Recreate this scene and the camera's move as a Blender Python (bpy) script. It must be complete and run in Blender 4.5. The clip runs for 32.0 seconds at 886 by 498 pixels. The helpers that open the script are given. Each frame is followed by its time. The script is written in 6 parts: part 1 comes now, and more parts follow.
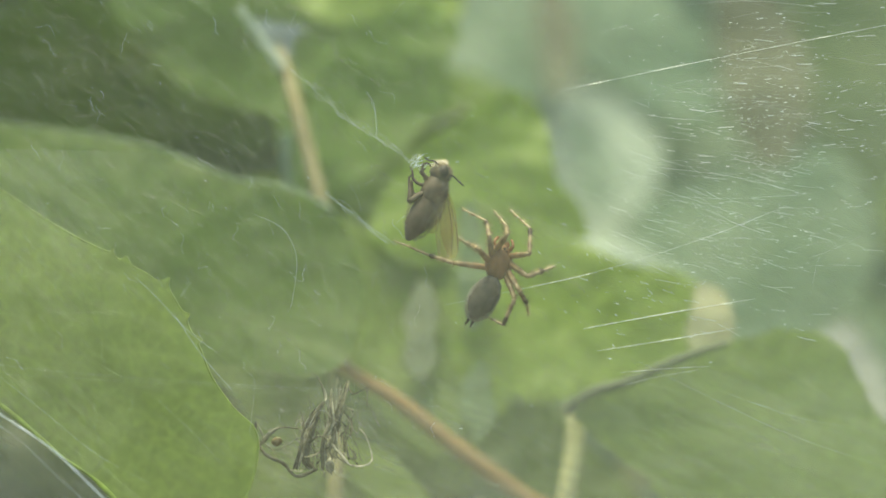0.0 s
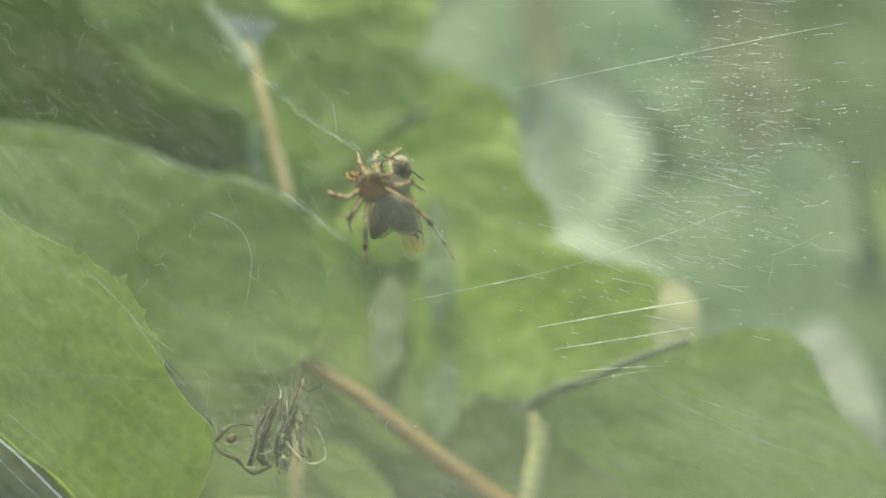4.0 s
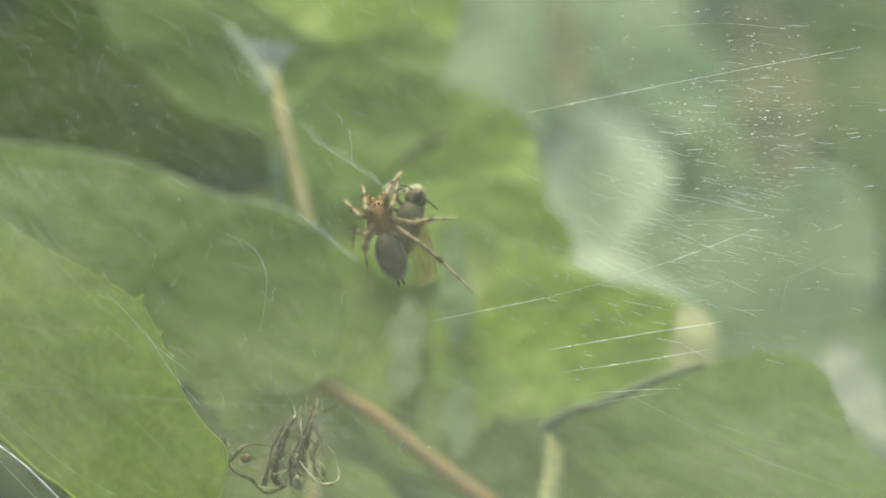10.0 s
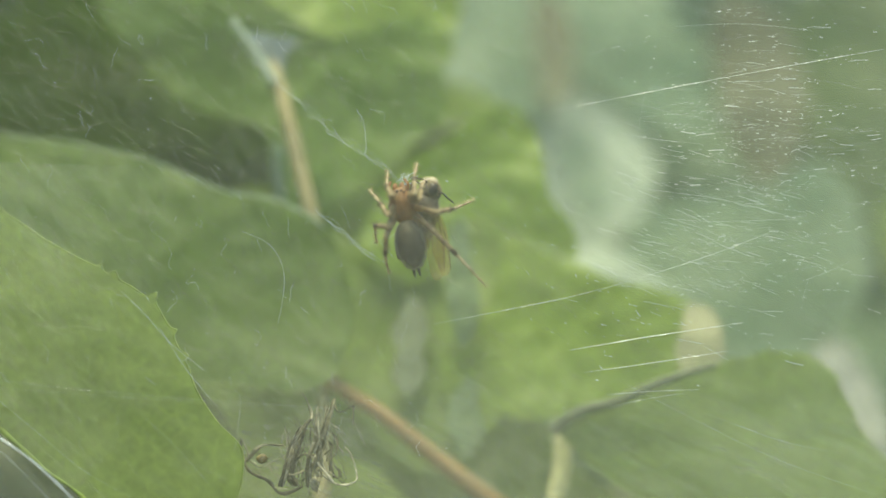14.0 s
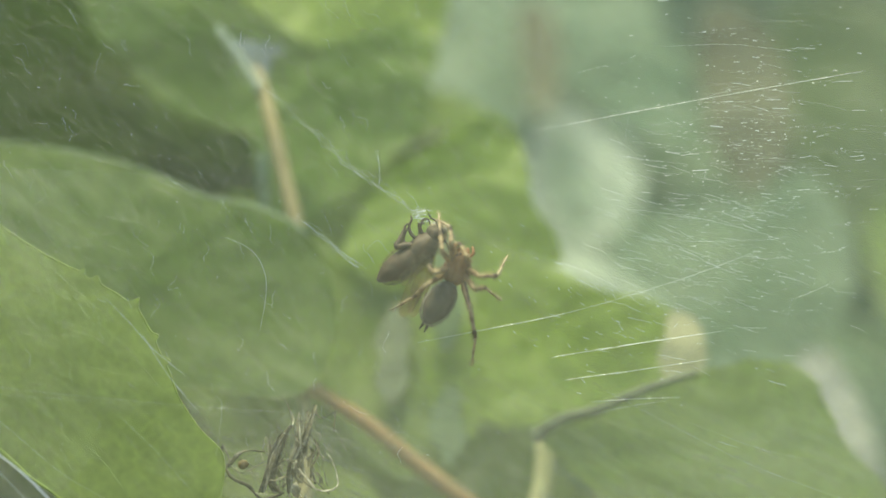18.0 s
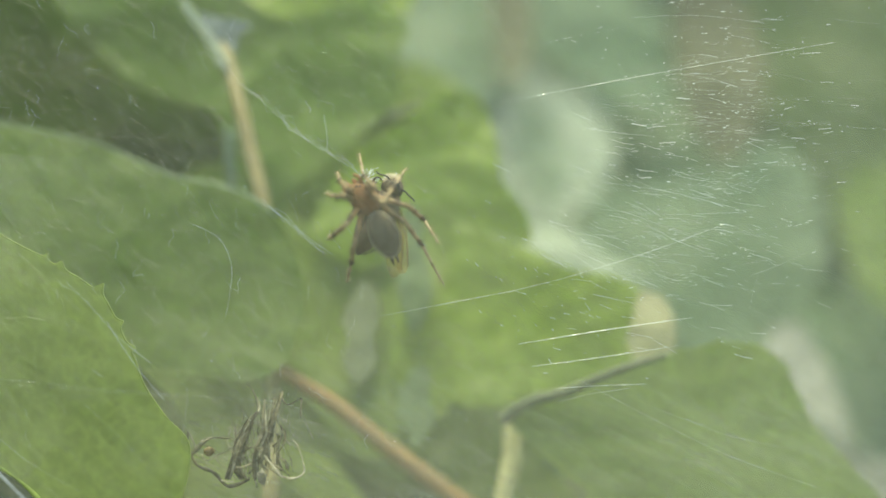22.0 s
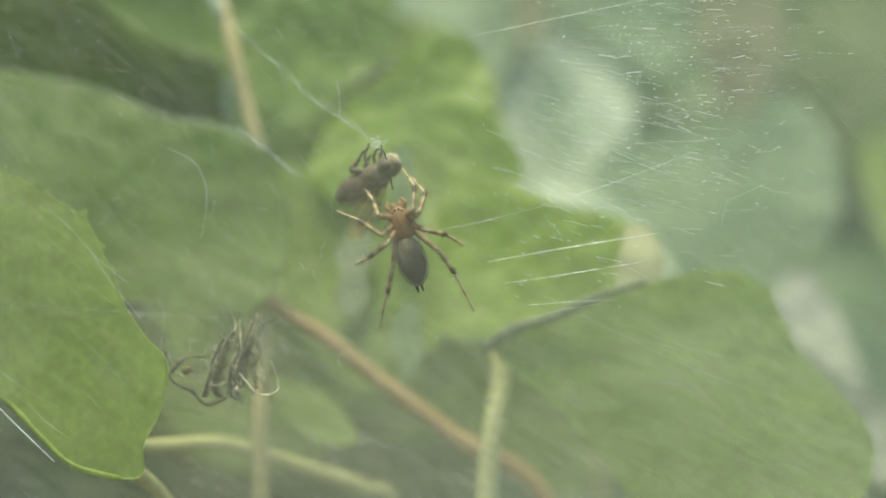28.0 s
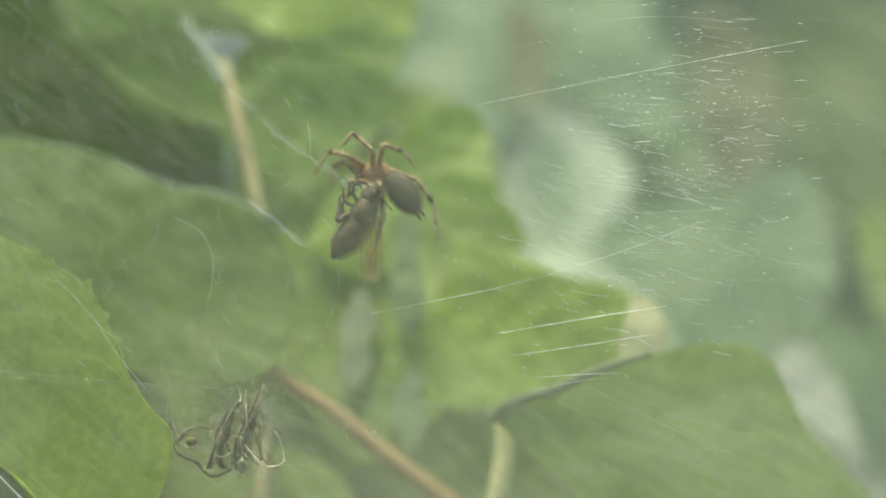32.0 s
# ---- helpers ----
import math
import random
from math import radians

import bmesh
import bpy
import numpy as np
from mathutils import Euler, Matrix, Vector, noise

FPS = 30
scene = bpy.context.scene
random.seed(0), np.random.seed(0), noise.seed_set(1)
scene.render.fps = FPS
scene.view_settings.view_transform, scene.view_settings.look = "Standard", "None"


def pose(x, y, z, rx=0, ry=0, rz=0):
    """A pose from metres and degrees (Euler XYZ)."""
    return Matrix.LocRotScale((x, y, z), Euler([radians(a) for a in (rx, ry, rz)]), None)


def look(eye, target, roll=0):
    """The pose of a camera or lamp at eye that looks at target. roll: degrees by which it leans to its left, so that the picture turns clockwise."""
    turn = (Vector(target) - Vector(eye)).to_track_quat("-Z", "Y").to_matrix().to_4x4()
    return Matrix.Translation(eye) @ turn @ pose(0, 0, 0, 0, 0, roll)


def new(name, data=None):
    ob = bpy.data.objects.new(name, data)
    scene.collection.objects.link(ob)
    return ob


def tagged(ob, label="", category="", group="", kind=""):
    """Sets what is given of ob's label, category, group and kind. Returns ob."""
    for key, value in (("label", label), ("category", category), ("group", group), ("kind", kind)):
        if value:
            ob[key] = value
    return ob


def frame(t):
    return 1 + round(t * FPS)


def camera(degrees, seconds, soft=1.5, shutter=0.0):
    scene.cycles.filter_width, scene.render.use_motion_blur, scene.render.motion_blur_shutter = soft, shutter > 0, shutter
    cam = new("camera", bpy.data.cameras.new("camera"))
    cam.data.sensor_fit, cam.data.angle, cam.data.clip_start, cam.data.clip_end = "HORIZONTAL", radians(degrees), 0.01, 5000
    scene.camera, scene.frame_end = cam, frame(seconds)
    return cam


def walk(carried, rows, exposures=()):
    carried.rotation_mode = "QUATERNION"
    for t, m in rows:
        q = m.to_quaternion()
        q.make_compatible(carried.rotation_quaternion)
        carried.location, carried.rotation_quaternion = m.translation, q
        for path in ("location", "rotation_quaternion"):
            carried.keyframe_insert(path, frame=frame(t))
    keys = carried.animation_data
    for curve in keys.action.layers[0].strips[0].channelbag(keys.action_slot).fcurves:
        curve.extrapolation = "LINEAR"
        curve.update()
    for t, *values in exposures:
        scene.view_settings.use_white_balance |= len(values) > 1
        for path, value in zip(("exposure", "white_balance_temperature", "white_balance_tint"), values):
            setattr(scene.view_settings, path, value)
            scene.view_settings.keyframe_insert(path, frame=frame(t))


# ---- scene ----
cam = camera(24, 32.0, soft=1.6)
cam.data.dof.use_dof = True
cam.data.dof.focus_distance = 0.3046
cam.data.dof.aperture_fstop = 4.6

PATH = [
    (0, (0.00427, -0.30165, 0.00528), (-0.00018, -0.00172, 0.00063), 1.03),
    (0.5, (0.00579, -0.30205, 0.00793), (0.00136, -0.00220, -0.00013), 1.15),
    (1, (0.00644, -0.30015, 0.00895), (0.00377, -0.00029, 0.00011), 0.90),
    (1.5, (0.01135, -0.30078, 0.00942), (0.00732, -0.00099, -0.00103), 0.96),
    (2, (0.01298, -0.30142, 0.01021), (0.00833, -0.00165, -0.00063), 1.22),
    (2.5, (0.02055, -0.30182, 0.00969), (0.00991, -0.00220, -0.00108), 1.12),
    (3, (0.01953, -0.30127, 0.00934), (0.00703, -0.00168, -0.00036), 1.22),
    (3.5, (0.01981, -0.30115, 0.00851), (0.00653, -0.00155, 0.00032), 1.15),
    (5.5, (0.02130, -0.30210, 0.01017), (0.00669, -0.00257, 0.00191), 1.32),
    (6, (0.02125, -0.30222, 0.00982), (0.00679, -0.00267, 0.00204), 1.27),
    (6.5, (0.02117, -0.30208, 0.00860), (0.00642, -0.00252, 0.00171), 1.20),
    (7, (0.01742, -0.30315, 0.00587), (0.00572, -0.00341, 0.00138), 1.13),
    (7.5, (0.01652, -0.30275, 0.00995), (0.00588, -0.00301, 0.00376), 1.28),
    (8, (0.01931, -0.30277, 0.00910), (0.00816, -0.00303, 0.00327), 1.17),
    (8.5, (0.02178, -0.30244, 0.00937), (0.00843, -0.00280, 0.00340), 1.19),
    (9, (0.02101, -0.30245, 0.01235), (0.00739, -0.00288, 0.00380), 1.40),
    (9.5, (0.02553, -0.30251, 0.01140), (0.00774, -0.00313, 0.00394), 1.27),
    (10, (0.02611, -0.30275, 0.00852), (0.00480, -0.00354, 0.00374), 1.41),
    (10.5, (0.03264, -0.30189, 0.00671), (0.00374, -0.00330, 0.00337), 1.31),
    (11, (0.04355, -0.29986, 0.01190), (0.00532, -0.00236, 0.00614), 1.03),
    (11.5, (0.04096, -0.30009, 0.01192), (0.00270, -0.00259, 0.00647), 1.14),
    (12, (0.03462, -0.30025, 0.01047), (0.00113, -0.00218, 0.00526), 1.25),
    (12.5, (0.02546, -0.30036, 0.00843), (0.00585, -0.00105, 0.00302), 1.61),
    (13, (0.01285, -0.30231, 0.00809), (0.00359, -0.00252, 0.00210), 1.77),
    (13.5, (0.00629, -0.30146, 0.00781), (0.00096, -0.00155, 0.00281), 1.82),
    (14, (0.00699, -0.30086, 0.00990), (0.00147, -0.00098, 0.00351), 1.83),
    (14.5, (0.00994, -0.30158, 0.01291), (0.00301, -0.00179, 0.00392), 1.84),
    (16.5, (0.01045, -0.30134, 0.01601), (0.00147, -0.00167, 0.00499), 2.03),
    (17, (0.01136, -0.30159, 0.01390), (0.00135, -0.00187, 0.00564), 1.92),
    (17.5, (0.00722, -0.30191, 0.00876), (0.00140, -0.00199, 0.00509), 2.12),
    (18, (0.00887, -0.30135, 0.00949), (0.00405, -0.00143, 0.00459), 2.12),
    (18.5, (0.01195, -0.29990, 0.01625), (0.00542, -0.00014, 0.00603), 2.17),
    (19, (0.01015, -0.29937, 0.01759), (0.00548, 0.00032, 0.00499), 2.16),
    (19.5, (0.00882, -0.29833, 0.01795), (0.00507, 0.00131, 0.00371), 2.13),
    (20, (0.00819, -0.29842, 0.01755), (0.00536, 0.00121, 0.00296), 2.19),
    (20.5, (0.00703, -0.29861, 0.01655), (0.00627, 0.00105, 0.00214), 2.19),
    (21, (0.00817, -0.29825, 0.02127), (0.00856, 0.00122, 0.00339), 2.34),
    (21.5, (0.01062, -0.29858, 0.01996), (0.00898, 0.00095, 0.00323), 2.31),
    (22, (0.01052, -0.29881, 0.01883), (0.00887, 0.00076, 0.00282), 2.20),
    (22.5, (0.01147, -0.29890, 0.01909), (0.00973, 0.00071, 0.00388), 2.24),
    (23, (0.01498, -0.29914, 0.02222), (0.01054, 0.00036, 0.00541), 2.53),
    (23.5, (0.01982, -0.29892, 0.02426), (0.01166, 0.00045, 0.00660), 2.39),
    (24, (0.02298, -0.29981, 0.02401), (0.01274, -0.00049, 0.00663), 2.35),
    (24.5, (0.02977, -0.29872, 0.02353), (0.01360, 0.00032, 0.00585), 1.86),
    (25, (0.03462, -0.29867, 0.02314), (0.01431, 0.00014, 0.00596), 1.92),
    (25.5, (0.03476, -0.29819, 0.02518), (0.01437, 0.00048, 0.00575), 2.12),
    (26, (0.03755, -0.29812, 0.02093), (0.01424, 0.00040, 0.00241), 1.77),
    (26.5, (0.03932, -0.29909, 0.00998), (0.01343, -0.00064, -0.00613), 2.25),
    (28.5, (0.04087, -0.30450, -0.00384), (0.01459, -0.00568, -0.00781), 1.10),
    (29, (0.03909, -0.30375, -0.00052), (0.01437, -0.00481, -0.00567), 1.58),
    (29.5, (0.03543, -0.30310, 0.00179), (0.01345, -0.00397, -0.00411), 1.52),
    (30, (0.03478, -0.30352, 0.00017), (0.01325, -0.00432, -0.00380), 1.48),
    (30.5, (0.03582, -0.30381, -0.00074), (0.01385, -0.00462, -0.00260), 1.50),
    (31, (0.03423, -0.30402, -0.00088), (0.01306, -0.00477, -0.00143), 1.72),
    (31.5, (0.03320, -0.30393, -0.00275), (0.01292, -0.00462, -0.00054), 1.63),
    (32, (0.03426, -0.30331, -0.00146), (0.01291, -0.00409, 0.00143), 1.63),
]
walk(cam, [(t, look(eye, target, roll)) for t, eye, target, roll in PATH])

# ---- light ----
SUN_TO = Vector((-0.10, -0.15, 0.92)).normalized()
world = bpy.data.worlds.new("sky")
scene.world = world
world.use_nodes = True
wn = world.node_tree
sky = wn.nodes.new("ShaderNodeTexSky")
sky.sky_type = "NISHITA"
sky.sun_disc = False
sky.sun_elevation = math.asin(SUN_TO.z)
sky.sun_rotation = math.atan2(SUN_TO.x, SUN_TO.y)
wn.links.new(sky.outputs[0], wn.nodes["Background"].inputs[0])
wn.nodes["Background"].inputs[1].default_value = 0.125
sun = new("sun", bpy.data.lights.new("sun", "SUN"))
sun.data.energy = 5.0
sun.data.angle = radians(34.0)
sun.data.color = (1.0, 0.94, 0.60)
sun.matrix_world = look(SUN_TO, (0, 0, 0))
scene.view_settings.exposure = 0.70


# ---- materials ----
def material(name):
    m = bpy.data.materials.new(name)
    m.use_nodes = True
    nt = m.node_tree
    return m, nt, nt.nodes, nt.links, nt.nodes["Principled BSDF"], nt.nodes["Material Output"]


def noise_ramp(nt, scale, low, high, a, b, detail=4.0, coord="Object", stretch=None):
    """Two colours mixed by noise of that scale per metre."""
    tc = nt.nodes.new("ShaderNodeTexCoord")
    src = tc.outputs[coord]
    if stretch:
        mp = nt.nodes.new("ShaderNodeMapping")
        mp.vector_type = "TEXTURE"
        mp.inputs["Rotation"].default_value = stretch[0]
        mp.inputs["Scale"].default_value = stretch[1]
        nt.links.new(src, mp.inputs[0])
        src = mp.outputs[0]
    nz = nt.nodes.new("ShaderNodeTexNoise")
    nz.inputs["Scale"].default_value = scale
    nz.inputs["Detail"].default_value = detail
    nt.links.new(src, nz.inputs["Vector"])
    rp = nt.nodes.new("ShaderNodeValToRGB")
    rp.color_ramp.elements[0].position, rp.color_ramp.elements[1].position = low, high
    rp.color_ramp.elements[0].color, rp.color_ramp.elements[1].color = (*a, 1), (*b, 1)
    nt.links.new(nz.outputs[0], rp.inputs[0])
    return rp, nz


def blend(nt, kind, fac, a, b):
    mx = nt.nodes.new("ShaderNodeMixRGB")
    mx.blend_type = kind
    mx.inputs[0].default_value = fac
    nt.links.new(a, mx.inputs[1])
    if isinstance(b, tuple):
        mx.inputs[2].default_value = (*b, 1)
    else:
        nt.links.new(b, mx.inputs[2])
    return mx.outputs[0]


def leaf_material(name, dark, light, through_colour, amount=0.5, rough=0.5, cell=420):
    m, nt, nodes, links, bsdf, out = material(name)
    big, _ = noise_ramp(nt, 38, 0.3, 0.7, dark, light)
    fine, nz = noise_ramp(nt, 700, 0.3, 0.75, (0.8, 0.8, 0.8), (1.12, 1.12, 1.1))
    col = blend(nt, "MULTIPLY", 1.0, big.outputs[0], fine.outputs[0])
    vor = nodes.new("ShaderNodeTexVoronoi")
    vor.feature = "DISTANCE_TO_EDGE"
    vor.inputs["Scale"].default_value = cell
    tc = nodes.new("ShaderNodeTexCoord")
    links.new(tc.outputs["Object"], vor.inputs["Vector"])
    rp = nodes.new("ShaderNodeValToRGB")
    rp.color_ramp.elements[0].position, rp.color_ramp.elements[1].position = 0.02, 0.13
    rp.color_ramp.elements[0].color = (1.1, 1.1, 1.05, 1)
    rp.color_ramp.elements[1].color = (0.95, 0.95, 0.95, 1)
    links.new(vor.outputs["Distance"], rp.inputs[0])
    col = blend(nt, "MULTIPLY", 0.6, col, rp.outputs[0])
    links.new(col, bsdf.inputs["Base Color"])
    bsdf.inputs["Roughness"].default_value = rough
    bump = nodes.new("ShaderNodeBump")
    bump.inputs["Strength"].default_value = 0.15
    bump.inputs["Distance"].default_value = 0.0004
    links.new(vor.outputs["Distance"], bump.inputs["Height"])
    links.new(bump.outputs[0], bsdf.inputs["Normal"])
    tl = nodes.new("ShaderNodeBsdfTranslucent")
    lit, _ = noise_ramp(nt, 30, 0.3, 0.7, tuple(v * 0.86 for v in through_colour), through_colour)
    tcol = blend(nt, "MULTIPLY", 0.6, lit.outputs[0], fine.outputs[0])
    links.new(blend(nt, "MULTIPLY", 0.6, tcol, rp.outputs[0]), tl.inputs[0])
    mix = nodes.new("ShaderNodeMixShader")
    mix.inputs[0].default_value = amount
    links.new(bsdf.outputs[0], mix.inputs[1])
    links.new(tl.outputs[0], mix.inputs[2])
    links.new(mix.outputs[0], out.inputs[0])
    return m


def plain_material(name, a, b, scale, rough, bump=0.0, detail=4.0, stretch=None, spec=0.5):
    m, nt, nodes, links, bsdf, out = material(name)
    rp, nz = noise_ramp(nt, scale, 0.3, 0.72, a, b, detail, stretch=stretch)
    fine, _ = noise_ramp(nt, scale * 9, 0.3, 0.7, (0.82, 0.82, 0.82), (1.12, 1.12, 1.12))
    links.new(blend(nt, "MULTIPLY", 1.0, rp.outputs[0], fine.outputs[0]), bsdf.inputs["Base Color"])
    bsdf.inputs["Roughness"].default_value = rough
    bsdf.inputs["Specular IOR Level"].default_value = spec
    if bump:
        bp = nodes.new("ShaderNodeBump")
        bp.inputs["Strength"].default_value = bump
        bp.inputs["Distance"].default_value = 0.0003
        links.new(nz.outputs[0], bp.inputs["Height"])
        links.new(bp.outputs[0], bsdf.inputs["Normal"])
    return m


def silk_material(name, colour, rough, alpha=1.0, sheen=0.0):
    m, nt, nodes, links, bsdf, out = material(name)
    bsdf.inputs["Metallic"].default_value = sheen
    bsdf.inputs["Base Color"].default_value = (*colour, 1)
    bsdf.inputs["Roughness"].default_value = rough
    tl = nodes.new("ShaderNodeBsdfTranslucent")
    tl.inputs[0].default_value = (*colour, 1)
    mix = nodes.new("ShaderNodeMixShader")
    mix.inputs[0].default_value = 0.5 - 0.3 * sheen
    links.new(bsdf.outputs[0], mix.inputs[1])
    links.new(tl.outputs[0], mix.inputs[2])
    tp = nodes.new("ShaderNodeBsdfTransparent")
    mix2 = nodes.new("ShaderNodeMixShader")
    mix2.inputs[0].default_value = alpha
    links.new(tp.outputs[0], mix2.inputs[1])
    links.new(mix.outputs[0], mix2.inputs[2])
    links.new(mix2.outputs[0], out.inputs[0])
    return m


def gauze_material(name, low, high, scale, stretch, fine, thin_from=None, thin_to=None, streak=(0.75, 1.3), axis=0, ends=(0.0, 1.0)):
    """A film of silk, mostly air: white fibres that scatter light both ways."""
    m, nt, nodes, links, bsdf, out = material(name)
    nodes.remove(bsdf)
    big, _ = noise_ramp(nt, scale, 0.3, 0.75, (low,) * 3, (high,) * 3, 3.0)
    fib, _ = noise_ramp(nt, fine, 0.35, 0.75, (streak[0],) * 3, (streak[1],) * 3, 5.0, stretch=stretch)
    fac = blend(nt, "MULTIPLY", 1.0, big.outputs[0], fib.outputs[0])
    if thin_from is not None:
        tc = nodes.new("ShaderNodeTexCoord")
        sep = nodes.new("ShaderNodeSeparateXYZ")
        links.new(tc.outputs["Object"], sep.inputs[0])
        mr = nodes.new("ShaderNodeMapRange")
        mr.inputs["From Min"].default_value, mr.inputs["From Max"].default_value = thin_from, thin_to
        mr.inputs["To Min"].default_value, mr.inputs["To Max"].default_value = ends
        links.new(sep.outputs[axis], mr.inputs["Value"])
        fac = blend(nt, "MULTIPLY", 1.0, fac, mr.outputs[0])
    df = nodes.new("ShaderNodeBsdfDiffuse")
    # White silk tinted yellow-green for light bounced off the leaves.
    df.inputs[0].default_value = (0.82, 0.88, 0.68, 1)
    tl = nodes.new("ShaderNodeBsdfTranslucent")
    tl.inputs[0].default_value = (0.82, 0.88, 0.68, 1)
    mix = nodes.new("ShaderNodeMixShader")
    mix.inputs[0].default_value = 0.5
    links.new(df.outputs[0], mix.inputs[1])
    links.new(tl.outputs[0], mix.inputs[2])
    tp = nodes.new("ShaderNodeBsdfTransparent")
    mix2 = nodes.new("ShaderNodeMixShader")
    links.new(fac, mix2.inputs[0])
    links.new(tp.outputs[0], mix2.inputs[1])
    links.new(mix.outputs[0], mix2.inputs[2])
    links.new(mix2.outputs[0], out.inputs[0])
    return m


LEAF = leaf_material("leaf_green", (0.15, 0.225, 0.05), (0.21, 0.30, 0.08), (0.76, 0.92, 0.34), 0.5)
LEAF_FRONT = leaf_material("leaf_front_green", (0.172, 0.24, 0.055), (0.24, 0.32, 0.085), (0.76, 0.92, 0.34), 0.5)
LEAF_DEEP = leaf_material("leaf_deep_green", (0.092, 0.16, 0.03), (0.14, 0.225, 0.048), (0.66, 0.84, 0.32), 0.5)
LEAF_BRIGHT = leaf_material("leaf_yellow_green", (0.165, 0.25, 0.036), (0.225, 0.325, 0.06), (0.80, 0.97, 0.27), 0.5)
# Shade of the undergrowth, put into a very dark leaf colour.
LEAF_SHADE = leaf_material("leaf_painted_shade", (0.026, 0.048, 0.010), (0.05, 0.085, 0.018), (0.3, 0.40, 0.16), 0.4)
# Half shade of the dark gaps, mixed into the leaf colour.
LEAF_DIM = leaf_material("leaf_painted_half_shade", (0.072, 0.126, 0.014), (0.122, 0.19, 0.026), (0.40, 0.58, 0.16), 0.45)
EDGE_SILK = leaf_material("edge_silk_pale", (0.22, 0.31, 0.22), (0.32, 0.42, 0.31), (0.75, 0.88, 0.7), 0.45)
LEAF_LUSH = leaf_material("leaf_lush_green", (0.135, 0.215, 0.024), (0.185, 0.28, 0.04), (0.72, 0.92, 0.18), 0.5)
LEAF_MID = leaf_material("leaf_mid_green", (0.078, 0.138, 0.023), (0.120, 0.192, 0.038), (0.56, 0.74, 0.25), 0.5)
# Lit leaf edge, put into a lighter green.
LEAF_RIM_LIGHT = leaf_material("leaf_rim_light", (0.27, 0.35, 0.13), (0.37, 0.45, 0.19), (0.85, 0.95, 0.5), 0.5)
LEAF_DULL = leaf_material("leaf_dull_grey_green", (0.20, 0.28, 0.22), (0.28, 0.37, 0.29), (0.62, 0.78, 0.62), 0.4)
LEAF_BROWN = plain_material("leaf_withered_brown", (0.067, 0.080, 0.046), (0.110, 0.124, 0.074), 60, 0.8)
# Pale green, whitened further to carry the glare of hazy silk.
LEAF_PALE = leaf_material("leaf_pale_and_haze", (0.39, 0.485, 0.41), (0.52, 0.615, 0.54), (0.8, 0.9, 0.75), 0.45)
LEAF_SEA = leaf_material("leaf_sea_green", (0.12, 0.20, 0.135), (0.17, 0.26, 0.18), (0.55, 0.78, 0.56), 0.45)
# Sky-lit distance between the leaves, painted as a pale leaf colour.
LEAF_HAZE = leaf_material("leaf_bright_gap", (0.145, 0.215, 0.115), (0.21, 0.29, 0.165), (0.66, 0.82, 0.52), 0.45)
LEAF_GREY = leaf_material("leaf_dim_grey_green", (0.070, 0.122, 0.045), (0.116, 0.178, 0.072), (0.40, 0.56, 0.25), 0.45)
# Grey-blue cast of the hazy background put into this leaf colour.
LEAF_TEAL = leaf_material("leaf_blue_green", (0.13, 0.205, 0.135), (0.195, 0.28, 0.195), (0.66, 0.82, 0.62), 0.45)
STALK = plain_material("stalk_tan", (0.29, 0.26, 0.12), (0.39, 0.35, 0.18), 160, 0.5, 0.3)
STALK_RED = plain_material("stalk_orange_brown", (0.26, 0.16, 0.065), (0.38, 0.25, 0.11), 160, 0.5, 0.3)
STALK_GREEN = plain_material("stalk_yellow_green", (0.30, 0.315, 0.13), (0.42, 0.42, 0.20), 160, 0.5, 0.3)
STALK_PALE = plain_material("stalk_pale_yellow_green", (0.54, 0.55, 0.24), (0.68, 0.68, 0.36), 160, 0.5, 0.3)
# Dark colour for strips that stand in for shadow between leaves.
SHADOW_STREAK = plain_material("shadow_streak", (0.035, 0.052, 0.025), (0.13, 0.17, 0.085), 420, 0.6, 0.3)
SHEATH = plain_material("sheath_blue_grey", (0.20, 0.26, 0.25), (0.31, 0.37, 0.36), 120, 0.5, 0.2)
PETAL = plain_material("petal_pale", (0.28, 0.31, 0.26), (0.42, 0.45, 0.39), 90, 0.6)
# Grey of a soft silk haze, painted on a blade.
HAZE_GREY = plain_material("haze_patch_grey", (0.072, 0.106, 0.054), (0.115, 0.15, 0.084), 90, 0.6)
PETAL_YELLOW = plain_material("petal_cream_yellow", (0.33, 0.345, 0.185), (0.44, 0.445, 0.27), 90, 0.6)
PETAL_PINK = plain_material("petal_dull_pink", (0.50, 0.25, 0.18), (0.6, 0.36, 0.25), 90, 0.6)
SOIL = plain_material("soil", (0.04, 0.035, 0.02), (0.10, 0.085, 0.05), 14, 0.95, 0.6)
HEDGE = plain_material("hedge_green", (0.035, 0.065, 0.018), (0.10, 0.16, 0.05), 12, 0.9)
SILK = silk_material("silk", (0.88, 0.96, 1.0), 0.28, 1.0, 0.6)
SILK_FINE = silk_material("silk_fine", (0.88, 0.95, 0.98), 0.3, 0.6)
SILK_FAINT = silk_material("silk_faint", (0.9, 0.92, 0.84), 0.3, 0.15)
SILK_THIN = silk_material("silk_thin", (0.9, 0.92, 0.84), 0.3, 0.28)


# ---- mesh helpers ----
def part(name, bm, mat, parent=None, label="", smooth=True):
    me = bpy.data.meshes.new(name)
    bm.to_mesh(me)
    bm.free()
    for p in me.polygons:
        p.use_smooth = smooth
    me.materials.append(mat)
    ob = new(name, me)
    if parent:
        ob.parent = parent
    if label:
        tagged(ob, label)
    return ob


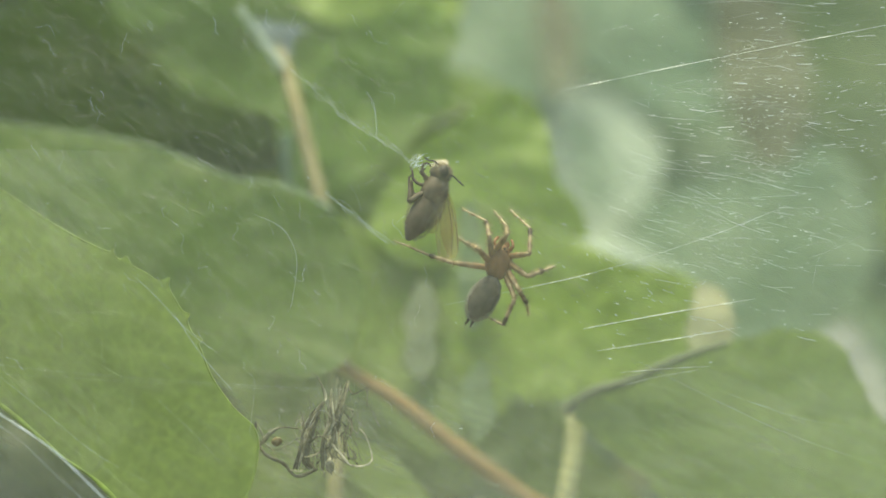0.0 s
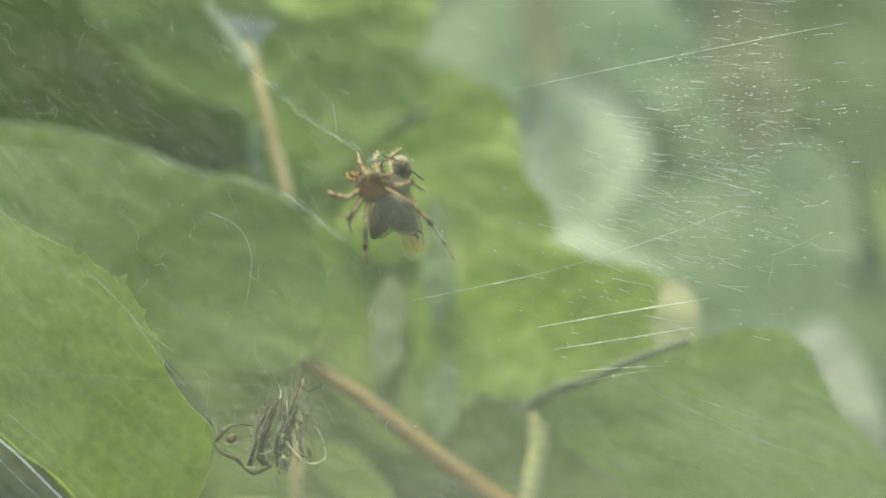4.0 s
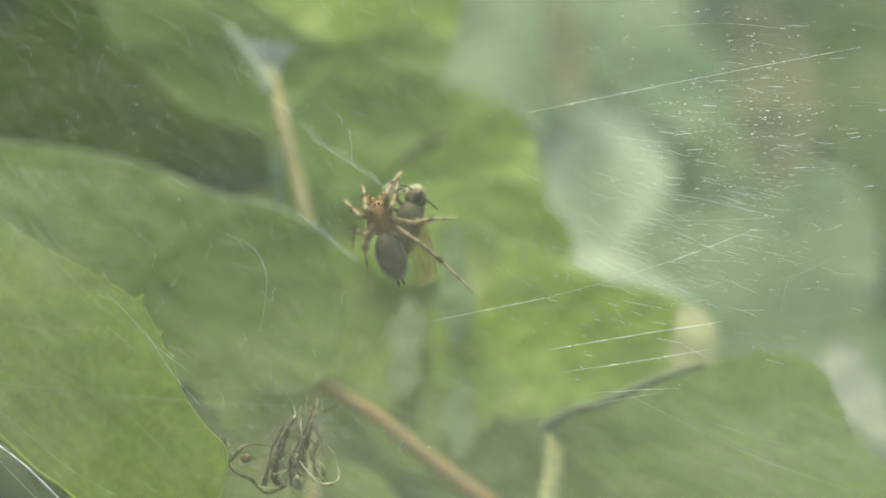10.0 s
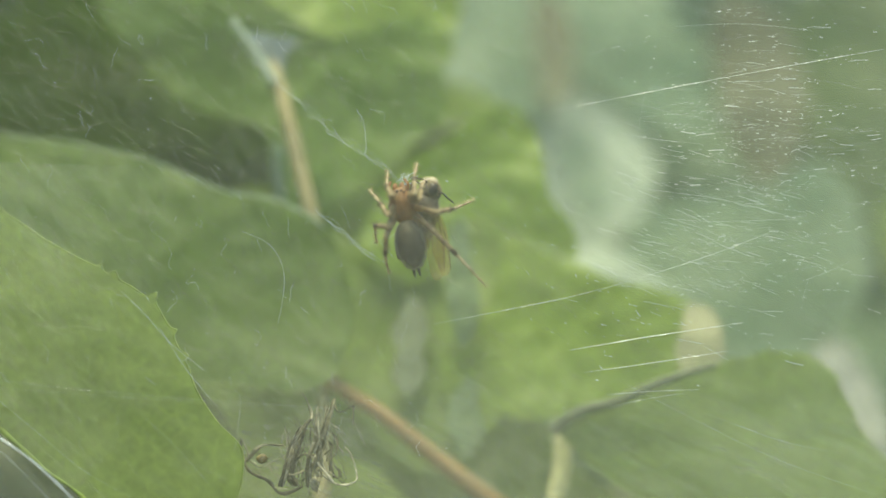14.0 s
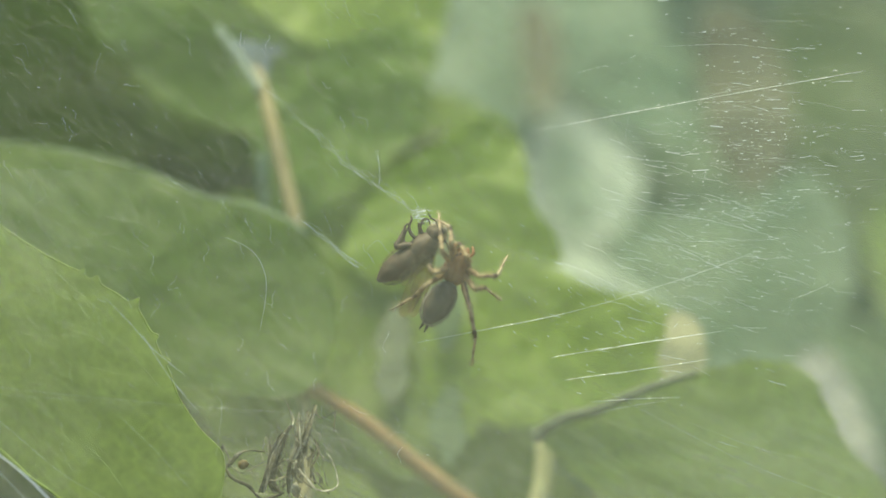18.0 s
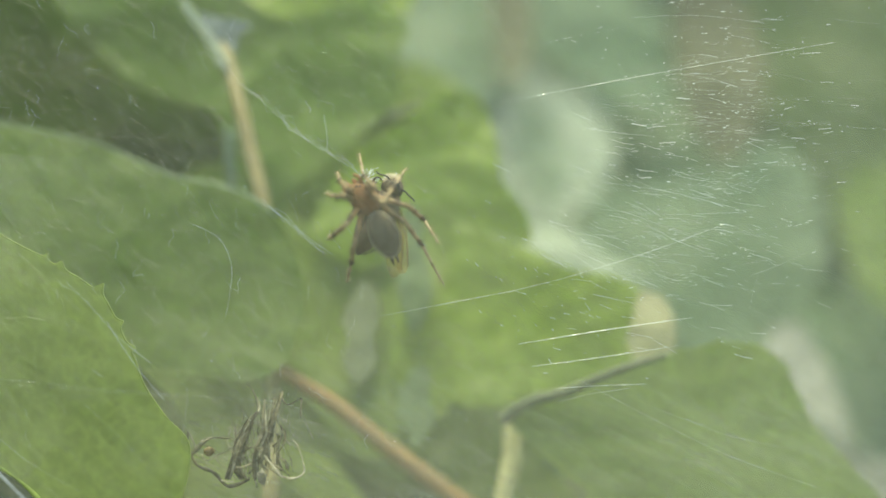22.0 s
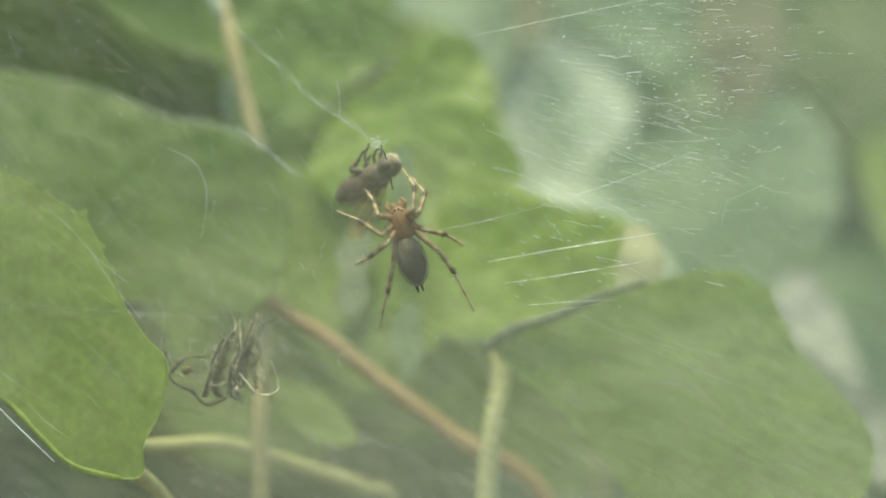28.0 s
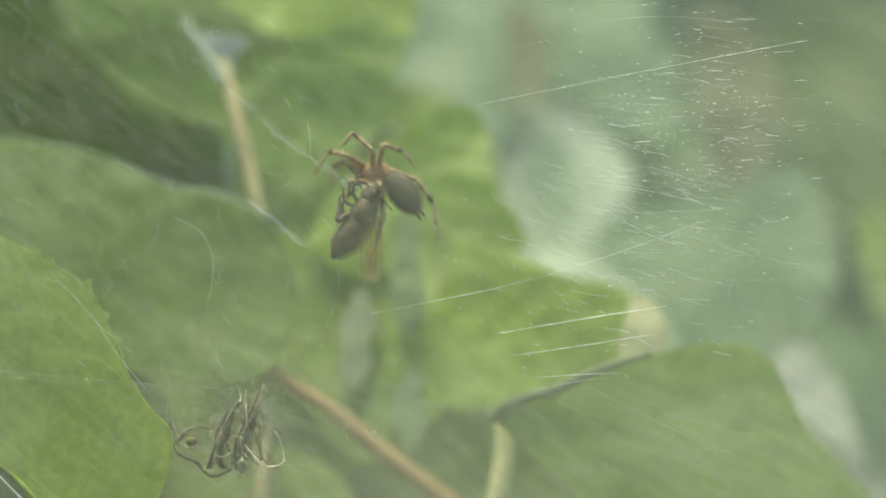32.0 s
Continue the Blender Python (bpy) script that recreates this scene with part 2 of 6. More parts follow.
def raw(name, verts, faces, mat, parent=None, label=""):
    me = bpy.data.meshes.new(name)
    me.from_pydata(verts, [], faces)
    me.polygons.foreach_set("use_smooth", [True] * len(faces))
    me.materials.append(mat)
    ob = new(name, me)
    if parent:
        ob.parent = parent
    if label:
        tagged(ob, label)
    return ob


def thing(name, place, label, category, group="", kind=""):
    ob = new(name)
    ob.empty_display_size = 0.005
    ob.location = place
    return tagged(ob, label, category, group, kind)


def spline(points, steps, closed=False):
    """A smooth curve through the points (Catmull-Rom)."""
    pts = [Vector(p) for p in points]
    n, out = len(pts), []
    for i in range(n if closed else n - 1):
        a, b, c, d = [pts[j % n] if closed else pts[min(max(j, 0), n - 1)] for j in (i - 1, i, i + 1, i + 2)]
        for k in range(steps):
            s = k / steps
            out.append(0.5 * ((2 * b) + (c - a) * s + (2 * a - 5 * b + 4 * c - d) * s * s + (3 * b - a - 3 * c + d) * s ** 3))
    if not closed:
        out.append(pts[-1])
    return out


def tube_into(bm, pts, radii, sides=8):
    """A tube along pts with a radius at each point and rounded ends."""
    rings = []
    n = len(pts)
    up = Vector((0.13, -0.9, 0.31))
    for i, p in enumerate(pts):
        d = (pts[min(i + 1, n - 1)] - pts[max(i - 1, 0)]).normalized()
        u = d.cross(up).normalized()
        v = d.cross(u)
        r = float(radii[i] if hasattr(radii, "__len__") else radii)
        rings.append([bm.verts.new(p + r * (math.cos(2 * math.pi * k / sides) * u + math.sin(2 * math.pi * k / sides) * v)) for k in range(sides)])
    for a, b in zip(rings, rings[1:]):
        for k in range(sides):
            bm.faces.new((a[k], a[(k + 1) % sides], b[(k + 1) % sides], b[k]))
    for ring, end in ((rings[0], pts[0]), (rings[-1], pts[-1])):
        c = bm.verts.new(end)
        for k in range(sides):
            bm.faces.new((ring[k], ring[(k + 1) % sides], c))
    return bm


def tube(pts, radii, sides=8):
    bm = bmesh.new()
    tube_into(bm, pts, radii, sides)
    bmesh.ops.recalc_face_normals(bm, faces=bm.faces)
    return bm


def taper(n, a, b):
    return [a + (b - a) * i / max(n - 1, 1) for i in range(n)]


def blob_into(bm, centre, size, seg=20, rings=14, shape=None, turn=None):
    """An ellipsoid; shape(v) may reshape its unit points."""
    made = bmesh.ops.create_uvsphere(bm, u_segments=seg, v_segments=rings, radius=1.0)["verts"]
    for v in made:
        c = v.co.copy()
        if shape:
            c = shape(c)
        c = Vector((c.x * size[0], c.y * size[1], c.z * size[2]))
        if turn:
            c = turn @ c
        v.co = c + Vector(centre)
    return made


LAST_EDGE = []


def leaf_shape(outline, depth, lean=(0.0, 0.0), wave=0.0012, tooth=0.0, tooth_len=0.006, seed=0, base=None):
    """A leaf blade from its outline in mm (x, z): a closed, thin, gently waved shell. depth: its y in metres."""
    edge = spline([Vector((x / 1000, z / 1000, 0)) for x, z in outline], 14, closed=True)
    c = sum(edge, Vector((0, 0, 0))) / len(edge)
    if base:
        c = Vector((base[0] / 1000, base[1] / 1000, 0))
    if tooth:
        run, out = 0.0, []
        for i, p in enumerate(edge):
            q = edge[(i + 1) % len(edge)]
            d = (q - p)
            s = (run / tooth_len) % 1.0
            nrm = (p - c).normalized()
            out.append(p + nrm * tooth * (s ** 2.2) * (0.6 + 0.6 * noise.noise(p * 150)))
            run += d.length
        edge = out
    steps = [k / 11 for k in range(1, 11)] + [0.988, 1.0]
    rings, n = len(steps), len(edge)

    def lift(p):
        dx, dz = p.x - c.x, p.y - c.y
        y = depth + lean[0] * dx + lean[1] * dz
        y += wave * noise.noise(Vector((p.x * 60, p.y * 60, seed * 7.3))) + wave * 0.25 * noise.noise(Vector((p.x * 240, p.y * 240, seed)))
        return y
    verts, faces = [], []
    for side in (0, 1):
        off = side * 0.00035
        o = len(verts)
        verts.append((c.x, lift(c) + off, c.y))
        for k in range(1, rings + 1):
            for p in edge:
                q = c + (p - c) * steps[k - 1]
                verts.append((q.x, lift(q) + off * (1 if k < rings else 0.5), q.y))
        for i in range(n):
            j = (i + 1) % n
            f = (o, o + 1 + i, o + 1 + j)
            faces.append(f if side else f[::-1])
            for k in range(rings - 1):
                a = o + 1 + k * n
                f = (a + i, a + n + i, a + n + j, a + j)
                faces.append(f if side else f[::-1])
    o2 = 1 + rings * n
    for i in range(n):
        j = (i + 1) % n
        a = 1 + (rings - 1) * n
        faces.append((a + i, o2 + a + i, o2 + a + j, a + j))
    LAST_EDGE[:] = [Vector((p.x, lift(p) + 0.0002, p.y)) for p in edge]
    return verts, faces


def mm(points, depth=None):
    return [Vector((p[0], depth * 1000 if depth is not None else p[1], p[-1])) / 1000 for p in points]


# ---- setting ----
GROUND = -0.22


def build_ground():
    n = 40
    verts, faces = [], []
    for j in range(n + 1):
        for i in range(n + 1):
            x = math.copysign(abs(i / n * 2 - 1) ** 4 * 400, i / n * 2 - 1)
            y = math.copysign(abs(j / n * 2 - 1) ** 4 * 400, j / n * 2 - 1)
            verts.append((x, y, GROUND + (0.012 * noise.noise(Vector((x * 6, y * 6, 0))) if abs(x) < 2 and abs(y) < 2 else 0)))
    for j in range(n):
        for i in range(n):
            a = j * (n + 1) + i
            faces.append((a, a + 1, a + n + 2, a + n + 1))
    tagged(raw("ground", verts, faces, SOIL), "dark bare soil under the plants", "ground", kind="structure")


def build_backdrop():
    n = 60
    verts, faces = [], []
    for j in range(21):
        for i in range(n + 1):
            x = -1.6 + 3.2 * i / n
            z = GROUND - 0.01 + 0.62 * j / 20
            y = 0.75 + 0.08 * noise.noise(Vector((x * 7, z * 7, 3))) + 0.03 * noise.noise(Vector((x * 25, z * 25, 5)))
            verts.append((x, y, z + (0.05 * noise.noise(Vector((x * 9, 1, 2))) if j == 20 else 0)))
    for j in range(20):
        for i in range(n):
            a = j * (n + 1) + i
            faces.append((a, a + 1, a + n + 2, a + n + 1))
    tagged(raw("backdrop", verts, faces, HEDGE), "dim dark green hedge far behind the leaves", "hedge", kind="structure")


def scatter_leaves(name, count, box, size, mat, label, seed):
    """Many small curved leaves as one mesh."""
    rng = random.Random(seed)
    verts, faces = [], []
    for _ in range(count):
        c = Vector([rng.uniform(*b) for b in box])
        m = (Matrix.Translation(c) @ Euler((rng.uniform(-0.7, 0.7), rng.uniform(0, 6.28), rng.uniform(-0.7, 0.7))).to_matrix().to_4x4())
        L = rng.uniform(*size)
        w = L * rng.uniform(0.3, 0.5)
        o = len(verts)
        for k in range(7):
            s = k / 6
            half = w * math.sin(math.pi * min(max(s, 0.03), 0.97)) ** 0.7
            for e in (-1, 0, 1):
                verts.append(m @ Vector((e * half, 0.15 * L * (s - 0.5) ** 2 + abs(e) * 0.1 * half, (s - 0.5) * L)))
        for k in range(6):
            a = o + 3 * k
            faces += [(a, a + 1, a + 4, a + 3), (a + 1, a + 2, a + 5, a + 4)]
    return tagged(raw(name, verts, faces, mat), label, "foliage", kind="stuff")


build_ground()
build_backdrop()
scatter_leaves("dark_foliage", 900, ((-0.32, -0.02), (0.11, 0.34), (-0.2, 0.14)), (0.03, 0.06), LEAF_SHADE, "leaves deep in the undergrowth, coloured dark as shade", 3)
scatter_leaves("pale_foliage", 260, ((0.02, 0.32), (0.16, 0.34), (-0.2, 0.2)), (0.03, 0.07), LEAF_TEAL, "blurred leaves coloured blue-green as haze", 5)


# ---- plants ----
def blade(parent, outline, depth, mat, label, **kw):
    v, f = leaf_shape(outline, depth, **kw)
    return raw("leaf", v, f, mat, parent, label)


def stalk(parent, pts, r0, r1, mat, label, name="stalk"):
    p = spline(mm(pts), 8)
    return part(name, tube(p, taper(len(p), r0, r1), 10), mat, parent, label)


def build_plants():
    a = thing("leafy_plant", (0, 0, 0), "broad green toothed leaf half covered with silk", "plant")
    blade(a, [(-30.1, -43.8), (-29.4, -38.9), (-27.4, -34.7), (-26.4, -30.2), (-26.9, -26.2), (-30.4, -22.9), (-33.6, -18.7), (-35.2, -15.2), (-35.8, -14.0), (-35.3, -13.3), (-36.6, -12.6), (-37.6, -10.7), (-37.3, -9.7), (-38.4, -9.2), (-39.8, -7.1), (-40.6, -5.8), (-40.6, -4.4), (-42.0, -5.0), (-44.3, -3.7), (-46.3, -2.7), (-47.0, -1.5), (-48.0, -1.9), (-48.9, -1.4), (-49.2, -0.4), (-50.2, -0.7), (-54.5, 1.1), (-58.7, 3.3), (-63.1, 5.9), (-68.9, 9.4), (-74.7, 12.3), (-82.6, 15.5), (-96.0, 30.0), (-108.0, 14.0), (-101.0, -2.0), (-91.0, -10.0), (-78.0, -17.0), (-66.0, -23.0), (-57.0, -30.0), (-49.0, -35.0), (-41.0, -42.0)], 0.006,
          LEAF_FRONT, "broad green leaf with small teeth, veiled in silk", lean=(-0.12, 0.16), wave=0.0008, seed=1, base=(-62.0, -13.0))
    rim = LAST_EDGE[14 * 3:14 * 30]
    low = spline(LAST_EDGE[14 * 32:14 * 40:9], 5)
    # Thin tube in a lighter green paints the rim light along the edge.
    part("margin", tube(rim, 0.00007, 6), LEAF_RIM_LIGHT, a, "thin leaf margin painted bright as a lit rim")
    part("margin", tube(low, [0.0004 + 0.00016 * noise.noise(q * 200) for q in low], 8), LEAF_BRIGHT, a, "rolled yellow-green leaf margin")
    # Blade painted dark for the shaded corner below the toothed leaf.
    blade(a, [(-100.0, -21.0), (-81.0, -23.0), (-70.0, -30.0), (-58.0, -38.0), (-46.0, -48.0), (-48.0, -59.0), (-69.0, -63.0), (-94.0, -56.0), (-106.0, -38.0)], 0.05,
          LEAF_SHADE, "leaf low under the toothed one, painted as dark shade", lean=(0.0, 0.3), wave=0.004, seed=50)
    stalk(a, [(-32.0, 6.0, -44.0), (-29.0, 9.0, -48.0), (-26.0, 12.0, -56.0), (-23.0, 15.0, -83.0), (-22.0, 20.0, -217.0)], 0.0011, 0.0016, STALK_GREEN, "yellow-green leaf stalk")
    stalk(a, [(-34.0, 14.0, -41.0), (-29.0, 18.0, -41.0), (-23.0, 22.0, -41.0), (-16.0, 26.0, -43.0), (-8.0, 30.0, -46.0), (-1.0, 34.0, -49.0), (4.0, 38.0, -55.0), (6.0, 40.0, -99.0), (9.0, 40.0, -222.0)], 0.0011, 0.0014, STALK_GREEN, "curved yellow-green stalk")

    b = thing("leafy_plant", (0, 0, 0), "broad mid-green leaf on a tan stalk", "plant")
    blade(b, [(-90.0, 22.0), (-77.0, 20.0), (-72.0, 19.0), (-61.0, 18.0), (-49.0, 16.0), (-43.0, 14.0), (-35.0, 11.0), (-28.0, 10.0), (-22.0, 8.0), (-18.0, 5.0), (-15.0, -0.0), (-13.0, -7.0), (-14.0, -14.0), (-16.0, -18.0), (-22.0, -20.0), (-31.0, -19.0), (-41.0, -19.0), (-53.0, -19.0), (-67.0, -20.0), (-85.0, -16.0), (-95.0, 2.0)], 0.03,
          LEAF_MID, "mid-green leaf with a pale soft edge", lean=(0.0, 0.35), wave=0.002, seed=2)
    rim = LAST_EDGE[14:14 * 9:3]
    # Tube added for the pale line of silk caught along the edge.
    part("margin", tube(rim, taper(len(rim), 0.0002, 0.00033), 8), EDGE_SILK, b, "pale tube standing for silk caught on the leaf edge")
    stalk(b, [(-29.0, 44.0, 33.0), (-27.0, 42.0, 28.0), (-25.0, 40.0, 22.0), (-23.0, 39.0, 15.0), (-21.0, 38.0, 8.0), (-19.0, 37.0, -1.0), (-18.0, 33.0, -15.0), (-17.0, 26.0, -30.0), (-16.5, 24.0, -45.0), (-15.0, 28.0, -90.0), (-14.0, 50.0, -228.0)], 0.0012, 0.0014, STALK, "tan leaf stalk")
    stalk(b, [(-35.0, 40.0, 39.0), (-32.0, 41.0, 35.0), (-29.0, 41.0, 31.0), (-28.0, 41.0, 29.0)], 0.0007, 0.0009, LEAF_PALE, "pale forked stalk")
    stalk(b, [(-27.5, 48.0, 19.0), (-27.5, 48.0, 14.0), (-26.5, 48.0, 8.0)], 0.0008, 0.0008, LEAF_DULL, "pale thin stalk")
    v, f = leaf_shape([(-34.0, 37.0), (-29.0, 37.0), (-24.0, 36.0), (-26.0, 34.0), (-27.0, 30.0), (-29.0, 30.0), (-31.0, 33.0)], 0.043, wave=0.001, seed=8)
    raw("sheath", v, f, SHEATH, b, "blue-grey leaf sheath at the stalk's top")

    c = thing("leafy_plant", (0, 0, 0), "cluster of large overlapping green leaves", "plant")
    blade(c, [(-63.0, 57.0), (-50.0, 56.0), (-42.0, 47.0), (-41.2, 42.5), (-33.3, 39.9), (-24.5, 38.3), (-14.8, 39.1), (-6.1, 42.6), (1.0, 38.0), (-1.0, 31.0), (0.0, 25.0), (-6.0, 19.0), (-13.0, 13.0), (-20.0, 6.0), (-25.0, 5.0), (-28.0, 10.0), (-30.0, 21.0), (-36.0, 23.0), (-44.0, 26.0), (-52.0, 33.0), (-59.0, 41.0)], 0.0555,
          LEAF_DEEP, "green leaf with a rounded lobe", lean=(0.1, 0.2), wave=0.004, seed=3, base=(-19.0, 36.0))
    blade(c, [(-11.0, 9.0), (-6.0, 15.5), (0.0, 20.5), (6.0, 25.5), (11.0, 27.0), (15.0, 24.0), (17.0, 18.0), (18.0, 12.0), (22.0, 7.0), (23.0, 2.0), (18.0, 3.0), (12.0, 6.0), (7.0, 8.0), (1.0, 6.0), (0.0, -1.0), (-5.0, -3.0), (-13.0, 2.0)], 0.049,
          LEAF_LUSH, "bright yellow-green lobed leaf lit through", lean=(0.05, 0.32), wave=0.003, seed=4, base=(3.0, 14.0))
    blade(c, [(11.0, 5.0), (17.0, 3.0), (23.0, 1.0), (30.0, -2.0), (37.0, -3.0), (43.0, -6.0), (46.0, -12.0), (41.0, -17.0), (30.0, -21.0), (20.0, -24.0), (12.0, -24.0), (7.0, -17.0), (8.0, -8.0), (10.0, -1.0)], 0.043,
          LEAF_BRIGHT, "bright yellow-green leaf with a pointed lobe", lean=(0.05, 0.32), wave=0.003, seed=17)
    blade(c, [(-25.0, 7.0), (-15.0, 3.0), (-7.0, -3.0), (-5.0, -10.0), (-9.0, -16.0), (-13.0, -22.0), (-20.0, -22.0), (-25.0, -12.0), (-27.0, -2.0)], 0.068,
          LEAF, "shaded green leaf deep in the cluster", lean=(0.0, 0.35), wave=0.004, seed=5)
    blade(c, [(-22.0, 8.0), (-14.0, 3.0), (-7.0, -0.0), (1.0, -3.0), (4.5, -11.0), (6.0, -22.0), (4.0, -31.0), (-4.0, -33.0), (-13.0, -24.0), (-19.0, -19.0), (-22.0, -6.0)], 0.0435,
          LEAF, "green leaf in the midst of the cluster", lean=(0.0, 0.36), wave=0.002, seed=33)
    blade(c, [(-17.0, -32.0), (-11.0, -33.0), (-6.0, -36.0), (-2.0, -41.0), (-7.0, -42.0), (-12.0, -40.0), (-16.0, -36.0)], 0.036,
          LEAF_BRIGHT, "small light green leaf low down in the cluster", lean=(0.0, 0.6), wave=0.001, seed=18)
    # Shadow behind the stalks comes from this blade's darker colour.
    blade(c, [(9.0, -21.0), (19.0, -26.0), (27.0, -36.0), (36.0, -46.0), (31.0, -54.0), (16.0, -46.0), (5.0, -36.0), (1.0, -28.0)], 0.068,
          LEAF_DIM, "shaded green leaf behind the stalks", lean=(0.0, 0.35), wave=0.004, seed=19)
    blade(c, [(-25.0, 29.0), (-4.0, 33.0), (8.0, 30.0), (15.0, 22.0), (18.0, 11.0), (17.0, 2.0), (11.0, -3.0), (5.0, -1.0), (-2.0, 2.0), (-12.0, 5.0), (-23.0, 10.0)], 0.0805,
          LEAF, "green leaf behind the bright ones", lean=(0.0, 0.35), wave=0.004, seed=24)
    blade(c, [(-39.0, 10.0), (-24.0, 10.0), (-12.0, 3.0), (-6.0, -9.0), (-10.0, -21.0), (-16.0, -29.0), (-26.0, -28.0), (-36.0, -13.0)], 0.0755,
          LEAF, "dim green leaf behind the stalk", lean=(0.0, 0.35), wave=0.004, seed=25)
    blade(c, [(-22.0, 14.0), (-5.0, 11.0), (11.0, 4.0), (14.0, -14.0), (11.0, -31.0), (3.0, -47.0), (-10.0, -42.0), (-19.0, -30.0), (-24.0, -10.0)], 0.10,
          LEAF, "mid-green leaf in the depth of the cluster", lean=(0.0, 0.35), wave=0.004, seed=28)
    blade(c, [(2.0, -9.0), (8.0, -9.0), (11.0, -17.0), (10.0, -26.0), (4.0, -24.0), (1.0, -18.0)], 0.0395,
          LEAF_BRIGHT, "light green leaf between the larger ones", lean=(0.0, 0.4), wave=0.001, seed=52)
    # These two blades are pale patches for the bright distance behind.
    blade(c, [(1.8, 5.9), (3.6, 7.8), (5.2, 4.8), (5.7, -0.3), (7.0, -4.9), (6.4, -10.5), (4.2, -13.0), (2.5, -9.7), (1.4, -4.2), (2.0, 0.5)], 0.039,
          LEAF_HAZE, "pale blue-green blade standing for the bright gap", lean=(0.0, 0.2), wave=0.002, seed=26)
    blade(c, [(2.5, -22.9), (3.6, -20.3), (5.5, -18.2), (7.4, -19.8), (7.1, -22.7), (8.5, -25.9), (7.1, -29.2), (4.9, -31.1), (4.1, -28.4), (2.4, -26.4)], 0.036,
          LEAF_HAZE, "pale blue-green blade for the bright gap low down", lean=(0.0, 0.4), wave=0.001, seed=51)
    blade(c, [(-42.0, -16.0), (-32.0, -17.0), (-20.0, -19.0), (-9.0, -26.0), (-7.0, -35.0), (-13.0, -47.0), (-27.0, -51.0), (-40.0, -46.0), (-47.0, -34.0)], 0.072,
          LEAF, "shaded leaf low behind the withered scrap", lean=(0.0, 0.3), wave=0.004, seed=40)
    # Added dark blade: stands for the shadow in the gap beside the leaf edge.
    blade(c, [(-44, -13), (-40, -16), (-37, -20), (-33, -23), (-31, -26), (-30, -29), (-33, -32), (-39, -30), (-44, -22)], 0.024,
          LEAF_SHADE, "dark blade standing for the shadowed gap by the toothed leaf", lean=(0.0, 0.3), wave=0.001, seed=61)
    # Two blades coloured dim for the shaded hollow at the upper left.
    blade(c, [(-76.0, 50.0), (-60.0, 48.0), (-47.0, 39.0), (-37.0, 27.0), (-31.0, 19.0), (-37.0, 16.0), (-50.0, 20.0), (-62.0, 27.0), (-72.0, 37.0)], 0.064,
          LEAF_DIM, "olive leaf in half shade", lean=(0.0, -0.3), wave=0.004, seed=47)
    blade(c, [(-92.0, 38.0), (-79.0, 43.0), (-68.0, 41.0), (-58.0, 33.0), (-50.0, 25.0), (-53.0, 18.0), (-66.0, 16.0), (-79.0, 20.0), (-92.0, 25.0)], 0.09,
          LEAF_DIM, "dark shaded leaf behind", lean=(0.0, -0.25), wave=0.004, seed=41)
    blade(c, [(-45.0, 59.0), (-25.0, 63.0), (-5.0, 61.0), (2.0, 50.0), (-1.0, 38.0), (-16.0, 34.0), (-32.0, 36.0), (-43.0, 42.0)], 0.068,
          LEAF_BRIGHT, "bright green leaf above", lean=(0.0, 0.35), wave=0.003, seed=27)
    # Dark tube added as the shadow in the gap above the lobed leaf.
    stalk(c, [(-12.0, 66.0, 17.0), (-6.0, 66.0, 20.0), (2.0, 66.0, 23.0), (10.0, 67.0, 25.0)], 0.0010, 0.0014, SHADOW_STREAK, "dark streak standing for the shadow between two leaves", "shade_streak")
    stalk(c, [(-17.0, 29.0, -18.0), (-13.0, 30.0, -21.0), (-8.0, 31.0, -24.0), (1.0, 33.0, -31.0), (13.0, 36.0, -40.0), (29.0, 40.0, -52.0), (35.0, 44.0, -90.0), (38.0, 50.0, -226.0)], 0.0011, 0.0019, STALK_RED, "orange-brown leaf stalk")

    d = thing("leafy_plant", (0, 0, 0), "wide green leaf on an upright yellow-green stalk", "plant")
    blade(d, [(20.0, -24.0), (28.0, -21.0), (37.0, -17.0), (46.0, -14.0), (53.0, -12.0), (57.0, -12.0), (61.0, -13.0), (64.0, -16.0), (66.0, -20.0), (69.0, -25.0), (74.0, -30.0), (80.0, -38.0), (77.0, -48.0), (63.0, -54.0), (46.0, -50.0), (38.0, -42.0), (32.0, -35.0), (25.0, -30.0)], 0.028,
          LEAF, "wide green leaf with a faintly toothed edge", lean=(0.05, 0.22), wave=0.0015, tooth=0.0008, tooth_len=0.006, seed=6)
    stalk(d, [(21.0, 33.0, -26.0), (21.0, 33.0, -32.0), (20.0, 33.0, -39.0), (19.0, 34.0, -51.0), (18.0, 36.0, -88.0), (20.0, 40.0, -220.0)], 0.0016, 0.0016, STALK_PALE, "upright yellow-green stalk")
    # Dark tube painted in for the shadowed upper edge of the wide leaf.
    stalk(d, [(19.0, 27.0, -25.0), (23.0, 26.0, -22.0), (29.0, 25.5, -20.0), (35.0, 24.5, -17.0), (40.0, 24.5, -15.0), (44.0, 25.0, -13.8)], 0.0011, 0.0005, SHADOW_STREAK, "dark streak standing for the leaf's shadowed edge", "shade_streak")

    e = thing("leafy_plant", (0, 0, 0), "pale blue-green leaves blurred behind the web", "plant")
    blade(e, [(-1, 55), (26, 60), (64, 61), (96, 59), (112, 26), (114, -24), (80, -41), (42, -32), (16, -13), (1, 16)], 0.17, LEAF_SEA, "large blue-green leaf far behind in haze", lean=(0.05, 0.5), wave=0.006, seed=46)
